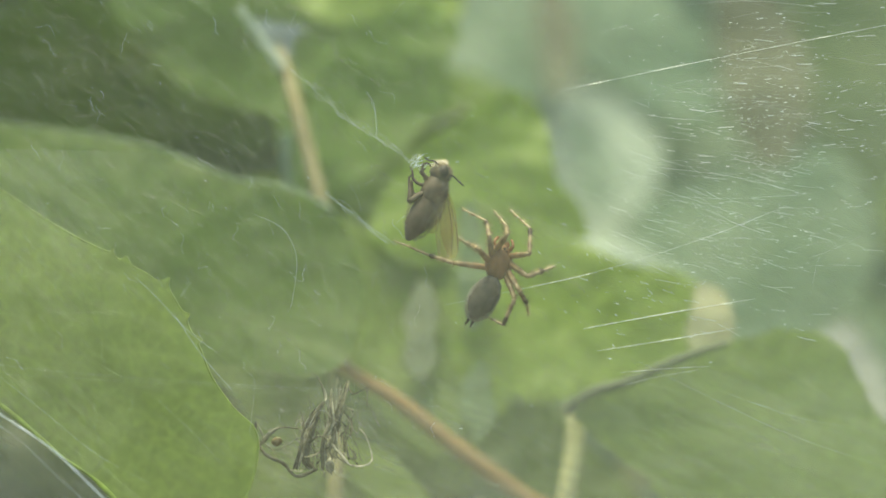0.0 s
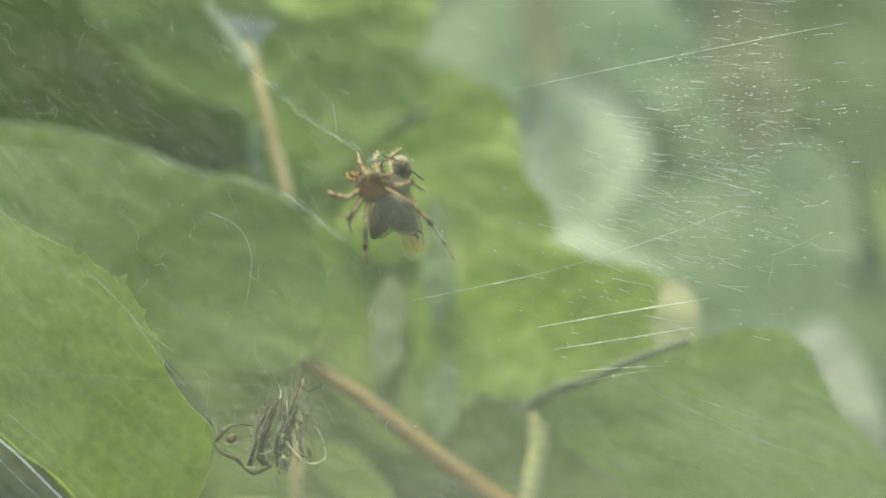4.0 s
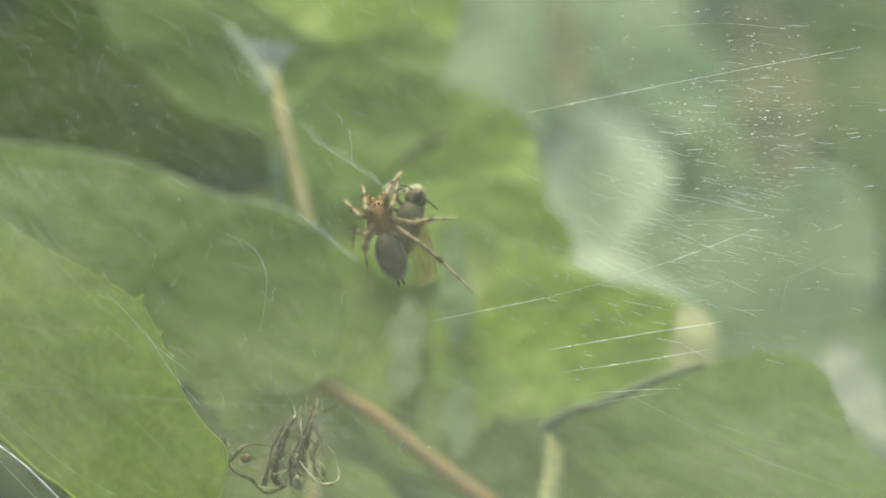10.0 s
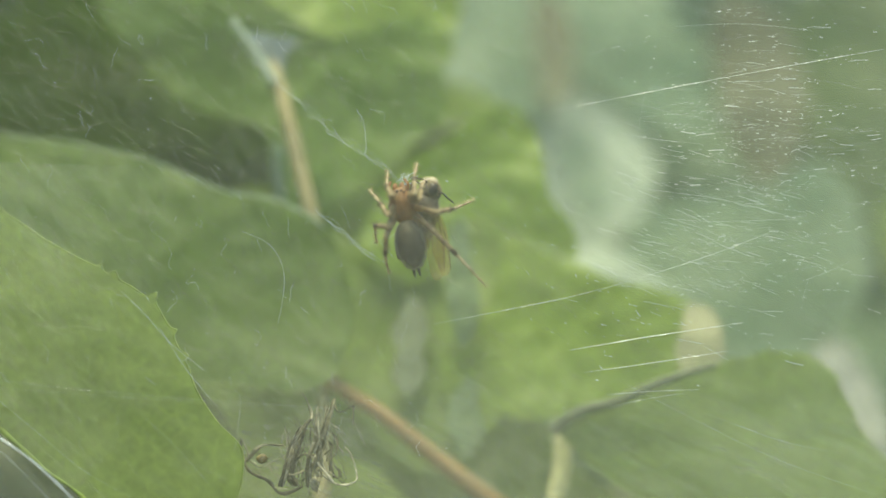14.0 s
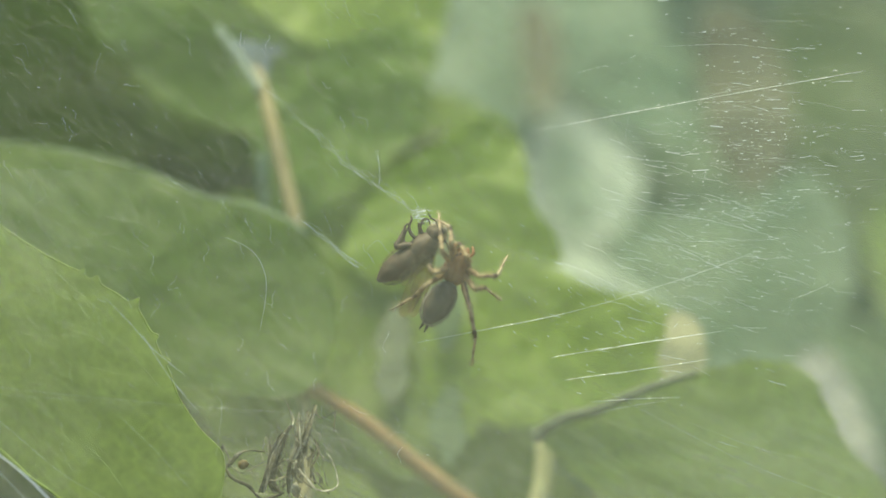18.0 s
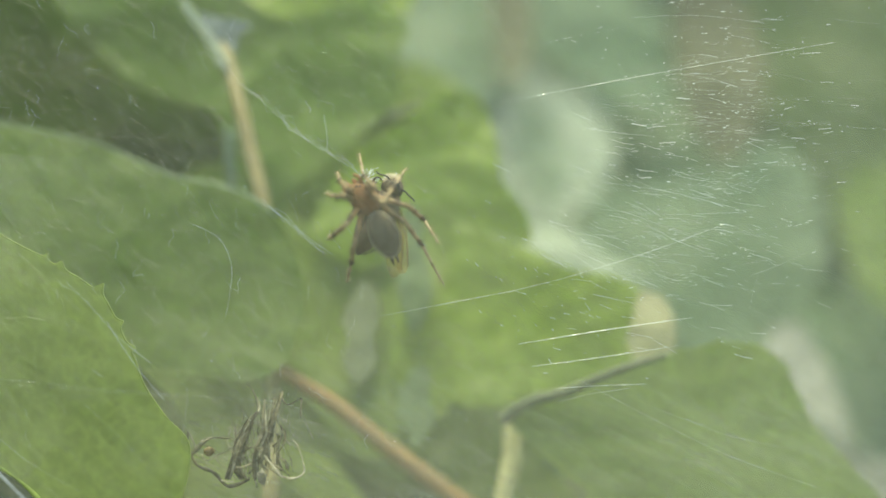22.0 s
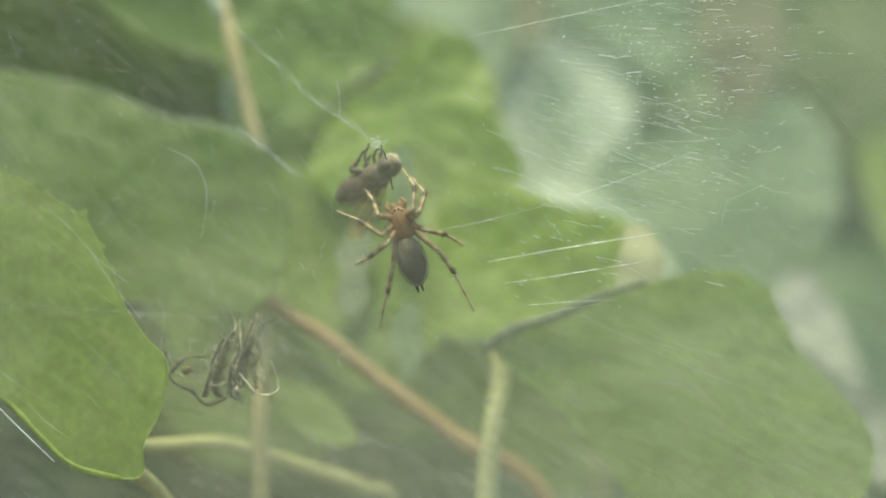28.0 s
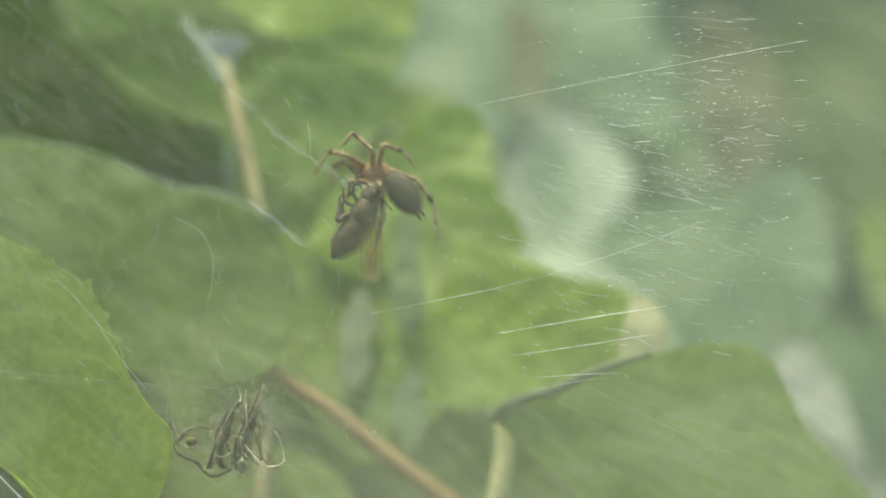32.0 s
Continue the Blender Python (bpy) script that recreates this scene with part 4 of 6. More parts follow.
def build_tangle():
    t = thing("withered_tangle", (0, 0, 0), "withered grey-green curled plant scrap hanging in silk", "plant scrap")
    rng = random.Random(4)

    def strip(pts, w0, w1, twist, mat):
        p = spline(mm(pts), 10)
        n = len(p)
        wide = max(w0, w1)
        for k in range(8 if wide > 0.0004 else 1):
            off = Vector((rng.uniform(-1, 1), rng.uniform(-0.6, 0.6), 0)) * wide * 0.8 if wide > 0.0004 else Vector((0, 0, 0))
            share = rng.uniform(0.2, 0.65) if wide > 0.0004 else 1.0
            skip = rng.randrange(0, n // 4) if k else 0
            q = [v + off * (0.6 + 0.8 * noise.noise(v * 250 + off * 9000)) for v in p[skip:]]
            m = len(q)
            ws = [share * (w0 + (w1 - w0) * i / m) * (0.8 + 0.35 * noise.noise(v * 900) + 0.12 * noise.noise(v * 2600)) * min(1.0, 0.35 + 0.3 * min(i, m - 1 - i)) for i, v in enumerate(q)]
            part("strip", ribbon(q, ws, twist + 0.5 * k), mat if k < 3 else (DRY, DRY_PALE, DRY, DRY_DARK)[k % 4], t, "", False)

    strip([(-16.0, 2.0, -20.0), (-16.0, 1.0, -23.0), (-16.0, 1.0, -25.0), (-17.0, 1.0, -28.0), (-17.0, 2.0, -32.0)], 0.0005, 0.0007, 0.0, DRY_DARK)
    strip([(-14.0, 4.0, -19.0), (-15.0, 3.0, -23.0), (-16.0, 3.0, -26.0), (-16.0, 3.0, -29.0)], 0.0008, 0.0006, 0.2, DRY)
    strip([(-15.0, 5.0, -20.0), (-15.0, 4.0, -24.0), (-16.0, 4.0, -27.0), (-17.0, 3.0, -30.0)], 0.0005, 0.0005, 0.5, DRY)
    strip([(-17.0, 3.0, -22.0), (-19.0, 3.0, -25.0), (-20.0, 2.0, -28.0), (-21.0, 2.0, -32.0)], 0.0007, 0.0011, 0.2, DRY_DARK)
    strip([(-18.0, 4.0, -23.0), (-19.0, 4.0, -26.0), (-20.0, 3.0, -30.0), (-19.0, 3.0, -32.0)], 0.0008, 0.0010, 0.5, DRY)
    strip([(-21.0, 2.0, -26.0), (-24.0, 1.0, -26.0), (-26.0, 1.0, -28.0), (-27.0, 1.0, -29.0)], 0.00045, 0.0005, 0.3, DRY_DARK)
    strip([(-27.0, 1.0, -25.0), (-27.0, 1.0, -27.0), (-26.0, 0.0, -29.0), (-25.0, 0.0, -30.0), (-23.0, 1.0, -31.0), (-21.0, 2.0, -33.0), (-18.0, 3.0, -32.0)], 0.00022, 0.0004, 0.2, DRY_DARK)
    strip([(-27.0, 1.0, -25.0), (-26.0, 1.0, -27.0), (-26.0, 1.0, -28.0)], 0.00012, 0.00015, 0.2, DRY_PALE)
    strip([(-26.0, 1.0, -28.0), (-24.0, 0.0, -29.0), (-22.0, 1.0, -28.0), (-20.0, 2.0, -27.0)], 0.00014, 0.0001, 0.6, DRY_PALE)
    strip([(-12.0, 3.0, -26.0), (-11.0, 2.0, -27.0), (-10.0, 1.0, -30.0), (-11.0, 0.0, -31.0), (-13.0, 0.0, -31.0), (-14.0, 0.0, -30.0), (-16.0, 1.0, -28.0)], 0.00012, 0.00022, 0.3, DRY_PALE)
    strip([(-15.0, 1.0, -29.0), (-13.0, 0.0, -30.0), (-12.0, 0.0, -31.0), (-13.0, 0.0, -31.0), (-15.0, 1.0, -30.0), (-15.0, 1.0, -29.0)], 0.00013, 0.00013, 0.1, DRY)
    strip([(-19.0, 1.0, -28.0), (-18.0, 0.0, -27.0), (-17.0, 0.0, -27.0), (-16.0, 0.0, -28.0), (-17.0, 1.0, -29.0), (-19.0, 1.0, -30.0), (-20.0, 1.0, -30.0)], 0.00016, 0.0002, 0.2, DRY)
    strip([(-17.0, 0.0, -27.0), (-16.0, -1.0, -27.0), (-16.0, -1.0, -29.0), (-15.0, -1.0, -30.0)], 0.00025, 0.0003, 0.1, DRY_DARK)
    strip([(-14.0, 4.0, -24.0), (-13.0, 3.0, -26.0), (-14.0, 3.0, -28.0), (-14.0, 3.0, -30.0)], 0.00012, 0.00016, 0.4, DRY)
    strip([(-11.0, 4.0, -20.0), (-11.0, 4.0, -22.0), (-11.0, 4.0, -23.0)], 0.00022, 0.0001, 0.2, DRY)
    strip([(-11.0, 4.0, -22.0), (-10.0, 4.0, -24.0), (-9.0, 4.0, -26.0)], 0.00007, 0.00005, 0.0, DRY_PALE)
    strip([(-14.0, 5.0, -20.0), (-13.0, 4.0, -21.0), (-11.0, 4.0, -20.0), (-11.0, 4.0, -21.0)], 0.0002, 0.0001, 0.7, DRY)
    strip([(-19.0, 3.0, -18.0), (-18.0, 3.0, -19.0), (-17.0, 3.0, -22.0), (-17.0, 2.0, -22.0)], 0.00009, 0.00015, 0.1, DRY)
    strip([(-18.0, 3.0, -19.0), (-17.0, 3.0, -21.0), (-17.0, 2.0, -22.0)], 0.0001, 0.00016, 0.1, DRY_PALE)
    strip([(-22.0, 1.0, -32.0), (-21.0, 0.0, -32.0), (-20.0, 0.0, -32.0)], 0.00012, 0.00008, 0.1, DRY_PALE)
    rng = random.Random(8)
    centre = mm([(-18.0, 3.0, -26.0)])[0]
    for k in range(150):
        q = centre + Vector((rng.gauss(0.0002, 0.0030), rng.gauss(0.0008, 0.0010), rng.gauss(-0.0012, 0.0028)))
        d = Vector((rng.gauss(-0.25, 0.35), rng.gauss(0, 0.25), 1.0)).normalized()
        if q.x < centre.x - 0.0035 and k % 3:
            continue
        if q.x < centre.x - 0.003:
            d = Vector((1.0, rng.gauss(0, 0.2), rng.gauss(-0.3, 0.4))).normalized()
        u = d.orthogonal().normalized()
        L, c = rng.uniform(0.0015, 0.0055), rng.uniform(-0.35, 0.35)
        p = [q + d * L * (i / 8 - 0.5) + u * L * c * math.sin(i / 8 * 3.0) for i in range(9)]
        p = [v + 0.0004 * Vector((noise.noise(v * 700), noise.noise(v * 700 + Vector((5, 0, 0))), noise.noise(v * 700 + Vector((0, 9, 0))))) for v in p]
        part("strip", ribbon(p, taper(9, rng.uniform(0.00004, 0.00016), 0.00003), rng.uniform(0, 1.5)), (DRY_DARK, DRY, DRY_PALE, DRY)[k % 4], t)
    foot = mm([(-16.0, 0.0, -30.0)])[0]
    for k in range(7):
        a = radians(-125 + 11 * k)
        p = [foot + Vector((0.0016 * j / 5 * math.cos(a) * (1 + 0.5 * math.sin(j)), -0.0003 * math.sin(j), 0.0022 * j / 5 * math.sin(a))) for j in range(6)]
        part("strip", ribbon(p, taper(6, 0.00012, 0.0002), 0.3 * k), DRY_PALE, t)
    bm = bmesh.new()
    c = mm([(-24.0, 2.0, -28.0)])[0]
    blob_into(bm, c, (0.0008, 0.0006, 0.00065), 14, 10, lambda v: v * (1 + 0.3 * noise.noise(v * 2)))
    part("seed", bm, plain_material("seed_orange", (0.12, 0.095, 0.035), (0.26, 0.20, 0.075), 1800, 0.6, 0.4), t, "orange-brown seed")


build_tangle()


# ---- honeybee, wrapped in silk; head up, back towards x ----
BEE = plain_material("bee_dark", (0.064, 0.050, 0.029), (0.122, 0.097, 0.059), 900, 0.6, 0.4)
BEE_BAND = plain_material("bee_brown", (0.066, 0.050, 0.029), (0.126, 0.098, 0.059), 900, 0.6, 0.4)
BEE_EYE = plain_material("bee_eye", (0.016, 0.014, 0.010), (0.035, 0.03, 0.022), 900, 0.5)
FUZZ = plain_material("bee_fuzz", (0.26, 0.22, 0.125), (0.42, 0.36, 0.22), 900, 0.7)
FUZZ_DARK = plain_material("bee_dark_fuzz", (0.10, 0.08, 0.047), (0.185, 0.153, 0.096), 900, 0.8)
FUZZ_PALE = plain_material("bee_face_hair", (0.50, 0.47, 0.36), (0.70, 0.66, 0.52), 900, 0.7)


def wing_material():
    m, nt, nodes, links, bsdf, out = material("wing_film")
    bsdf.inputs["Base Color"].default_value = (0.52, 0.40, 0.17, 1)
    bsdf.inputs["Roughness"].default_value = 0.25
    tp = nodes.new("ShaderNodeBsdfTransparent")
    tp.inputs[0].default_value = (0.96, 0.87, 0.62, 1)
    mix = nodes.new("ShaderNodeMixShader")
    mix.inputs[0].default_value = 0.26
    links.new(tp.outputs[0], mix.inputs[1])
    links.new(bsdf.outputs[0], mix.inputs[2])
    links.new(mix.outputs[0], out.inputs[0])
    return m


WING = wing_material()


def hairs_into(bm, centre, size, count, length, rng, keep=None):
    for _ in range(count):
        d = Vector((rng.gauss(0, 1), rng.gauss(0, 1), rng.gauss(0, 1))).normalized()
        if keep and not keep(d):
            continue
        p = Vector(centre) + Vector((d.x * size[0], d.y * size[1], d.z * size[2]))
        e = (d + Vector((rng.gauss(0, 0.3), rng.gauss(0, 0.3), rng.gauss(0, 0.3)))).normalized()
        u = e.orthogonal().normalized() * 0.000022
        w = e.cross(u)
        q = [bm.verts.new(p + u), bm.verts.new(p - 0.5 * u + w), bm.verts.new(p - 0.5 * u - w), bm.verts.new(p + e * length * rng.uniform(0.6, 1.3))]
        for a, b in ((0, 1), (1, 2), (2, 0)):
            bm.faces.new((q[a], q[b], q[3]))


def build_bee():
    bee = thing("honeybee", (0, 0, 0), "dead dark-brown honeybee hanging in silk", "bee")
    rng = random.Random(5)

    def hump(c):
        return Vector((c.x * (1.0 if c.x > 0 else 0.82), c.y, c.z * (1.0 - 0.12 * abs(c.x))))
    bm = bmesh.new()
    blob_into(bm, (0, 0, 0.0011), (0.0025, 0.0023, 0.0031), 24, 16, hump)
    part("thorax", bm, BEE, bee)
    bm = bmesh.new()
    # Real fuzz, but crowded on the back to give it a sunlit rim.
    hairs_into(bm, (0, 0, 0.0011), (0.0024, 0.0022, 0.0030), 1300, 0.0006, rng, lambda d: d.x > -0.1)
    hairs_into(bm, (0.0001, 0, -0.0012), (0.0024, 0.0022, 0.0046), 3400, 0.0008, rng, lambda d: d.x > 0.2)
    hairs_into(bm, (0.0001, 0, 0.0042), (0.0017, 0.0019, 0.0016), 900, 0.0006, rng, lambda d: d.z > -0.2)
    part("fuzz", bm, FUZZ, bee, "pale yellowish fuzz, thick on the back as a lit rim")
    bm = bmesh.new()
    hairs_into(bm, (-0.0003, 0, -0.0032), (0.0024, 0.0023, 0.0043), 2600, 0.0004, rng)
    part("fuzz", bm, FUZZ_DARK, bee, "short dark brown fuzz")

    def face(c):
        return Vector((c.x * (1.0 - 0.28 * max(c.z, 0.0)), c.y, c.z * (1.0 + 0.1 * c.x)))
    bm = bmesh.new()
    blob_into(bm, (0.0001, 0, 0.0041), (0.0019, 0.0020, 0.0018), 20, 14, face)
    head = part("head", bm, BEE, bee)
    bm = bmesh.new()
    # Face hair, made whitish and dense for the bright rim of the head.
    hairs_into(bm, (-0.0002, 0, 0.0045), (0.0013, 0.0014, 0.0014), 1300, 0.0007, rng, lambda d: d.x < 0.5 and d.z > 0.1)
    part("face_hair", bm, FUZZ_PALE, head, "whitish hair on the face, dense as a lit rim")
    for s in (-1, 1):
        bm = bmesh.new()
        blob_into(bm, (0.0004, s * 0.0015, 0.0044), (0.0009, 0.0006, 0.0011), 14, 10)
        part("eye", bm, BEE_EYE, head, "glossy dark eye")
    for pts in ([(1.2, -1.0, 4.2), (2.2, -1.1, 4.4), (3.2, -1.0, 4.0), (4.4, -0.8, 3.6)], [(-0.8, -1.2, 5.2), (-1.6, -1.4, 5.5), (-2.6, -1.3, 5.3), (-3.4, -1.1, 5.5)]):
        p = spline([Vector(q) / 1000 for q in pts], 5)
        part("antenna", tube(p, 0.00013, 6), BEE_EYE, head, "bent black antenna")

    stops = np.linspace(0.0002, -0.0080, 7)
    for i in range(6):
        bm = bmesh.new()
        rings = []
        for k in range(7):
            z = stops[i] + (stops[i + 1] - stops[i]) * k / 6
            s = min(max((0.0002 - z) / 0.0082, 0.0), 1.0)
            r = 0.00245 * (1.0 - 0.28 * (1.0 - s) ** 3) * max(1.0 - 0.86 * s ** 3.2, 0.05)
            r *= 1.0 - 0.007 * (k / 6) ** 4 * (1 if i < 5 else 0)
            rings.append([bm.verts.new((-0.0009 * s ** 1.5 + r * math.cos(a), 0.94 * r * math.sin(a), z)) for a in np.linspace(0, 2 * math.pi, 24, endpoint=False)])
        for p, q in zip(rings, rings[1:]):
            for k in range(24):
                bm.faces.new((p[k], p[(k + 1) % 24], q[(k + 1) % 24], q[k]))
        if i == 5:
            bm.faces.new(rings[-1])
        bmesh.ops.recalc_face_normals(bm, faces=bm.faces)
        part("segment", bm, BEE if i % 2 else BEE_BAND, bee, "" if i % 2 else "brownish abdomen ring")

    def wing(length, width, at, turn, label):
        n = 14
        verts, faces = [], []
        for k in range(n + 1):
            s = k / n
            half = width * (0.22 + 0.78 * math.sin(math.pi * min(s * 0.78 + 0.12, 0.97)) ** 0.9) * (1 if s < 0.92 else 1 - 5 * (s - 0.92) ** 1.0)
            for e in (-1, -0.33, 0.33, 1):
                verts.append((e * half, 0.0002 * math.sin(s * 9) + 0.00012 * e, -s * length))
        for k in range(n):
            for e in range(3):
                a = 4 * k + e
                faces.append((a, a + 1, a + 5, a + 4))
        ob = raw("wing", verts, faces, WING, bee, label)
        ob.matrix_basis = pose(*at, *turn)
        for x0, x1 in ((0.9, 1.0), (0.2, 0.5), (-0.4, -0.7)):
            p = spline([Vector((x0 * width * 0.3, -0.00002, 0)), Vector((x0 * width * 0.85, -0.00002, -0.45 * length)), Vector((x1 * width * 0.75, -0.00002, -0.9 * length))], 5)
            part("vein", tube(p, 0.00007 if x0 > 0.8 else 0.000025, 5), BEE_BAND, ob)
    wing(0.0112, 0.0016, (0.0018, -0.0008, 0.0012), (0, -24, 10), "clear amber forewing")
    wing(0.0106, 0.0015, (0.0020, 0.0010, 0.0012), (0, -31, -15), "clear amber forewing")
    wing(0.0060, 0.0010, (0.0014, -0.0004, 0.0004), (0, -10, 5), "clear amber hindwing")

    def limb(points, radii, label):
        p = spline([Vector(q) / 1000 for q in points], 5)
        part("leg", tube(p, [v / 1000 for v in np.interp(np.linspace(0, 1, len(p)), np.linspace(0, 1, len(radii)), radii)], 7), BEE, bee, label)
    limb([(-1.2, -0.6, 2.4), (-2.6, -0.9, 3.0), (-3.2, -0.9, 4.2), (-2.6, -0.9, 4.8), (-1.8, -0.9, 4.5)], [0.3, 0.26, 0.2, 0.13, 0.1], "curled front leg")
    limb([(-1.4, -0.6, 1.4), (-2.7, -1.0, 1.2), (-3.9, -1.0, 1.7), (-4.5, -1.0, 2.8), (-5.1, -0.8, 3.2)], [0.32, 0.28, 0.24, 0.18, 0.09], "curled middle leg")
    limb([(-1.0, -0.8, 0.6), (-1.9, -1.2, -0.5), (-2.6, -1.2, -1.5), (-3.0, -1.15, -1.8), (-3.3, -1.1, -0.9), (-3.9, -1.0, 0.3), (-4.5, -0.9, 1.5), (-4.1, -0.8, 2.4)], [0.3, 0.5, 0.62, 0.55, 0.52, 0.3, 0.18, 0.1], "broad hind leg")
    limb([(-1.0, 0.8, 0.6), (-2.0, 1.2, -0.5), (-2.9, 1.2, -0.8), (-3.6, 1.1, 0.2), (-4.0, 1.0, 1.4)], [0.35, 0.45, 0.5, 0.3, 0.15], "broad hind leg")
    limb([(-1.3, 0.7, 1.8), (-2.4, 1.0, 2.6), (-3.2, 1.0, 3.2), (-2.6, 0.9, 3.9)], [0.3, 0.26, 0.2, 0.1], "curled middle leg")
    bm = bmesh.new()
    for k in range(26):
        a = Vector((-0.0044 + rng.gauss(0, 0.0007), rng.gauss(-0.0004, 0.0006), 0.0036 + rng.gauss(0, 0.0005)))
        b = a + Vector((rng.uniform(-0.0006, 0.0026), rng.gauss(0, 0.0006), rng.uniform(0.0002, 0.0022)))
        tube_into(bm, [a, (a + b) / 2 + Vector((0, 0, rng.gauss(0, 0.0002))), b], 0.000025, 4)
    part("silk_tuft", bm, SILK, bee, "knot of white silk on the legs")
    bee.scale = (0.88, 0.95, 0.91)
    return bee


# ---- spider; head towards z, back towards the camera's side ----
SPIDER = plain_material("spider_orange_brown", (0.20, 0.105, 0.042), (0.41, 0.24, 0.11), 1500, 0.6, 0.6, stretch=((0, 0, 0), (1.0, 1.0, 2.5)))
nt = SPIDER.node_tree
glow = nt.nodes.new("ShaderNodeBsdfTranslucent")
glow.inputs[0].default_value = (0.85, 0.5, 0.18, 1)
mixed = nt.nodes.new("ShaderNodeMixShader")
mixed.inputs[0].default_value = 0.28
nt.links.new(nt.nodes["Principled BSDF"].outputs[0], mixed.inputs[1])
nt.links.new(glow.outputs[0], mixed.inputs[2])
nt.links.new(mixed.outputs[0], nt.nodes["Material Output"].inputs[0])
SPIDER_HAIR = plain_material("spider_hair", (0.28, 0.23, 0.15), (0.46, 0.40, 0.28), 900, 0.6)
VELVET = plain_material("spider_velvet", (0.16, 0.15, 0.115), (0.29, 0.27, 0.21), 900, 0.8)
# Sunlit rim of the abdomen, put into a paler hair colour.
RIM_HAIR = plain_material("spider_rim_light", (0.26, 0.25, 0.20), (0.44, 0.42, 0.34), 900, 0.8)
ABDOMEN = plain_material("spider_abdomen", (0.086, 0.078, 0.057), (0.152, 0.140, 0.104), 1100, 0.8, 0.6, spec=0.15)
SPIDER_DARK = plain_material("spider_dark", (0.02, 0.016, 0.012), (0.05, 0.04, 0.03), 900, 0.3)


def leg_material(name, bands):
    m, nt, nodes, links, bsdf, out = material(name)
    tc = nodes.new("ShaderNodeTexCoord")
    sep = nodes.new("ShaderNodeSeparateXYZ")
    links.new(tc.outputs["Object"], sep.inputs[0])
    mul = nodes.new("ShaderNodeMath")
    mul.operation = "MULTIPLY"
    mul.inputs[1].default_value = 100.0
    links.new(sep.outputs[2], mul.inputs[0])
    rp = nodes.new("ShaderNodeValToRGB")
    el = rp.color_ramp.elements
    el[0].position, el[0].color = 0.0, (*bands[0][1], 1)
    el[1].position, el[1].color = 1.0, (*bands[-1][1], 1)
    for pos, col in bands[1:-1]:
        e = el.new(pos)
        e.color = (*col, 1)
    links.new(mul.outputs[0], rp.inputs[0])
    fine, _ = noise_ramp(nt, 2500, 0.3, 0.7, (0.75, 0.75, 0.75), (1.2, 1.2, 1.2))
    links.new(blend(nt, "MULTIPLY", 1.0, rp.outputs[0], fine.outputs[0]), bsdf.inputs["Base Color"])
    bsdf.inputs["Roughness"].default_value = 0.5
    tl = nodes.new("ShaderNodeBsdfTranslucent")
    tl.inputs[0].default_value = (0.82, 0.54, 0.22, 1)
    mix = nodes.new("ShaderNodeMixShader")
    mix.inputs[0].default_value = 0.2
    links.new(bsdf.outputs[0], mix.inputs[1])
    links.new(tl.outputs[0], mix.inputs[2])
    links.new(mix.outputs[0], out.inputs[0])
    return m


PALE = (0.50, 0.42, 0.27)
TAN, RUST, DUSK, SMOKE = (0.36, 0.30, 0.165), (0.30, 0.205, 0.10), (0.050, 0.043, 0.031), (0.20, 0.155, 0.092)
THIGH = leg_material("thigh_banded", [(0.0, RUST), (0.24, RUST), (0.30, TAN), (0.36, SMOKE), (0.43, SMOKE), (0.48, TAN), (1.0, TAN)])
SHIN = leg_material("shin_banded", [(0.0, TAN), (0.08, TAN), (0.12, SMOKE), (0.16, SMOKE), (0.20, TAN), (0.28, TAN), (0.31, DUSK), (0.42, DUSK), (1.0, DUSK)])
TARSUS = leg_material("foot_banded", [(0.0, PALE), (0.26, PALE), (0.29, SMOKE), (0.34, SMOKE), (0.37, PALE), (1.0, PALE)])
SEGMENTS = (0.0056, 0.0042, 0.0064)
ROOTS = [Vector((s * 0.0011, 0.0003, z)) for s in (-1, 1) for z in (0.0034, 0.0026, 0.0018, 0.0011)]
OUT = [Vector((s * math.cos(radians(a)), -0.3, math.sin(radians(a)))).normalized() for s in (-1, 1) for a in (65, 30, -20, -55)]


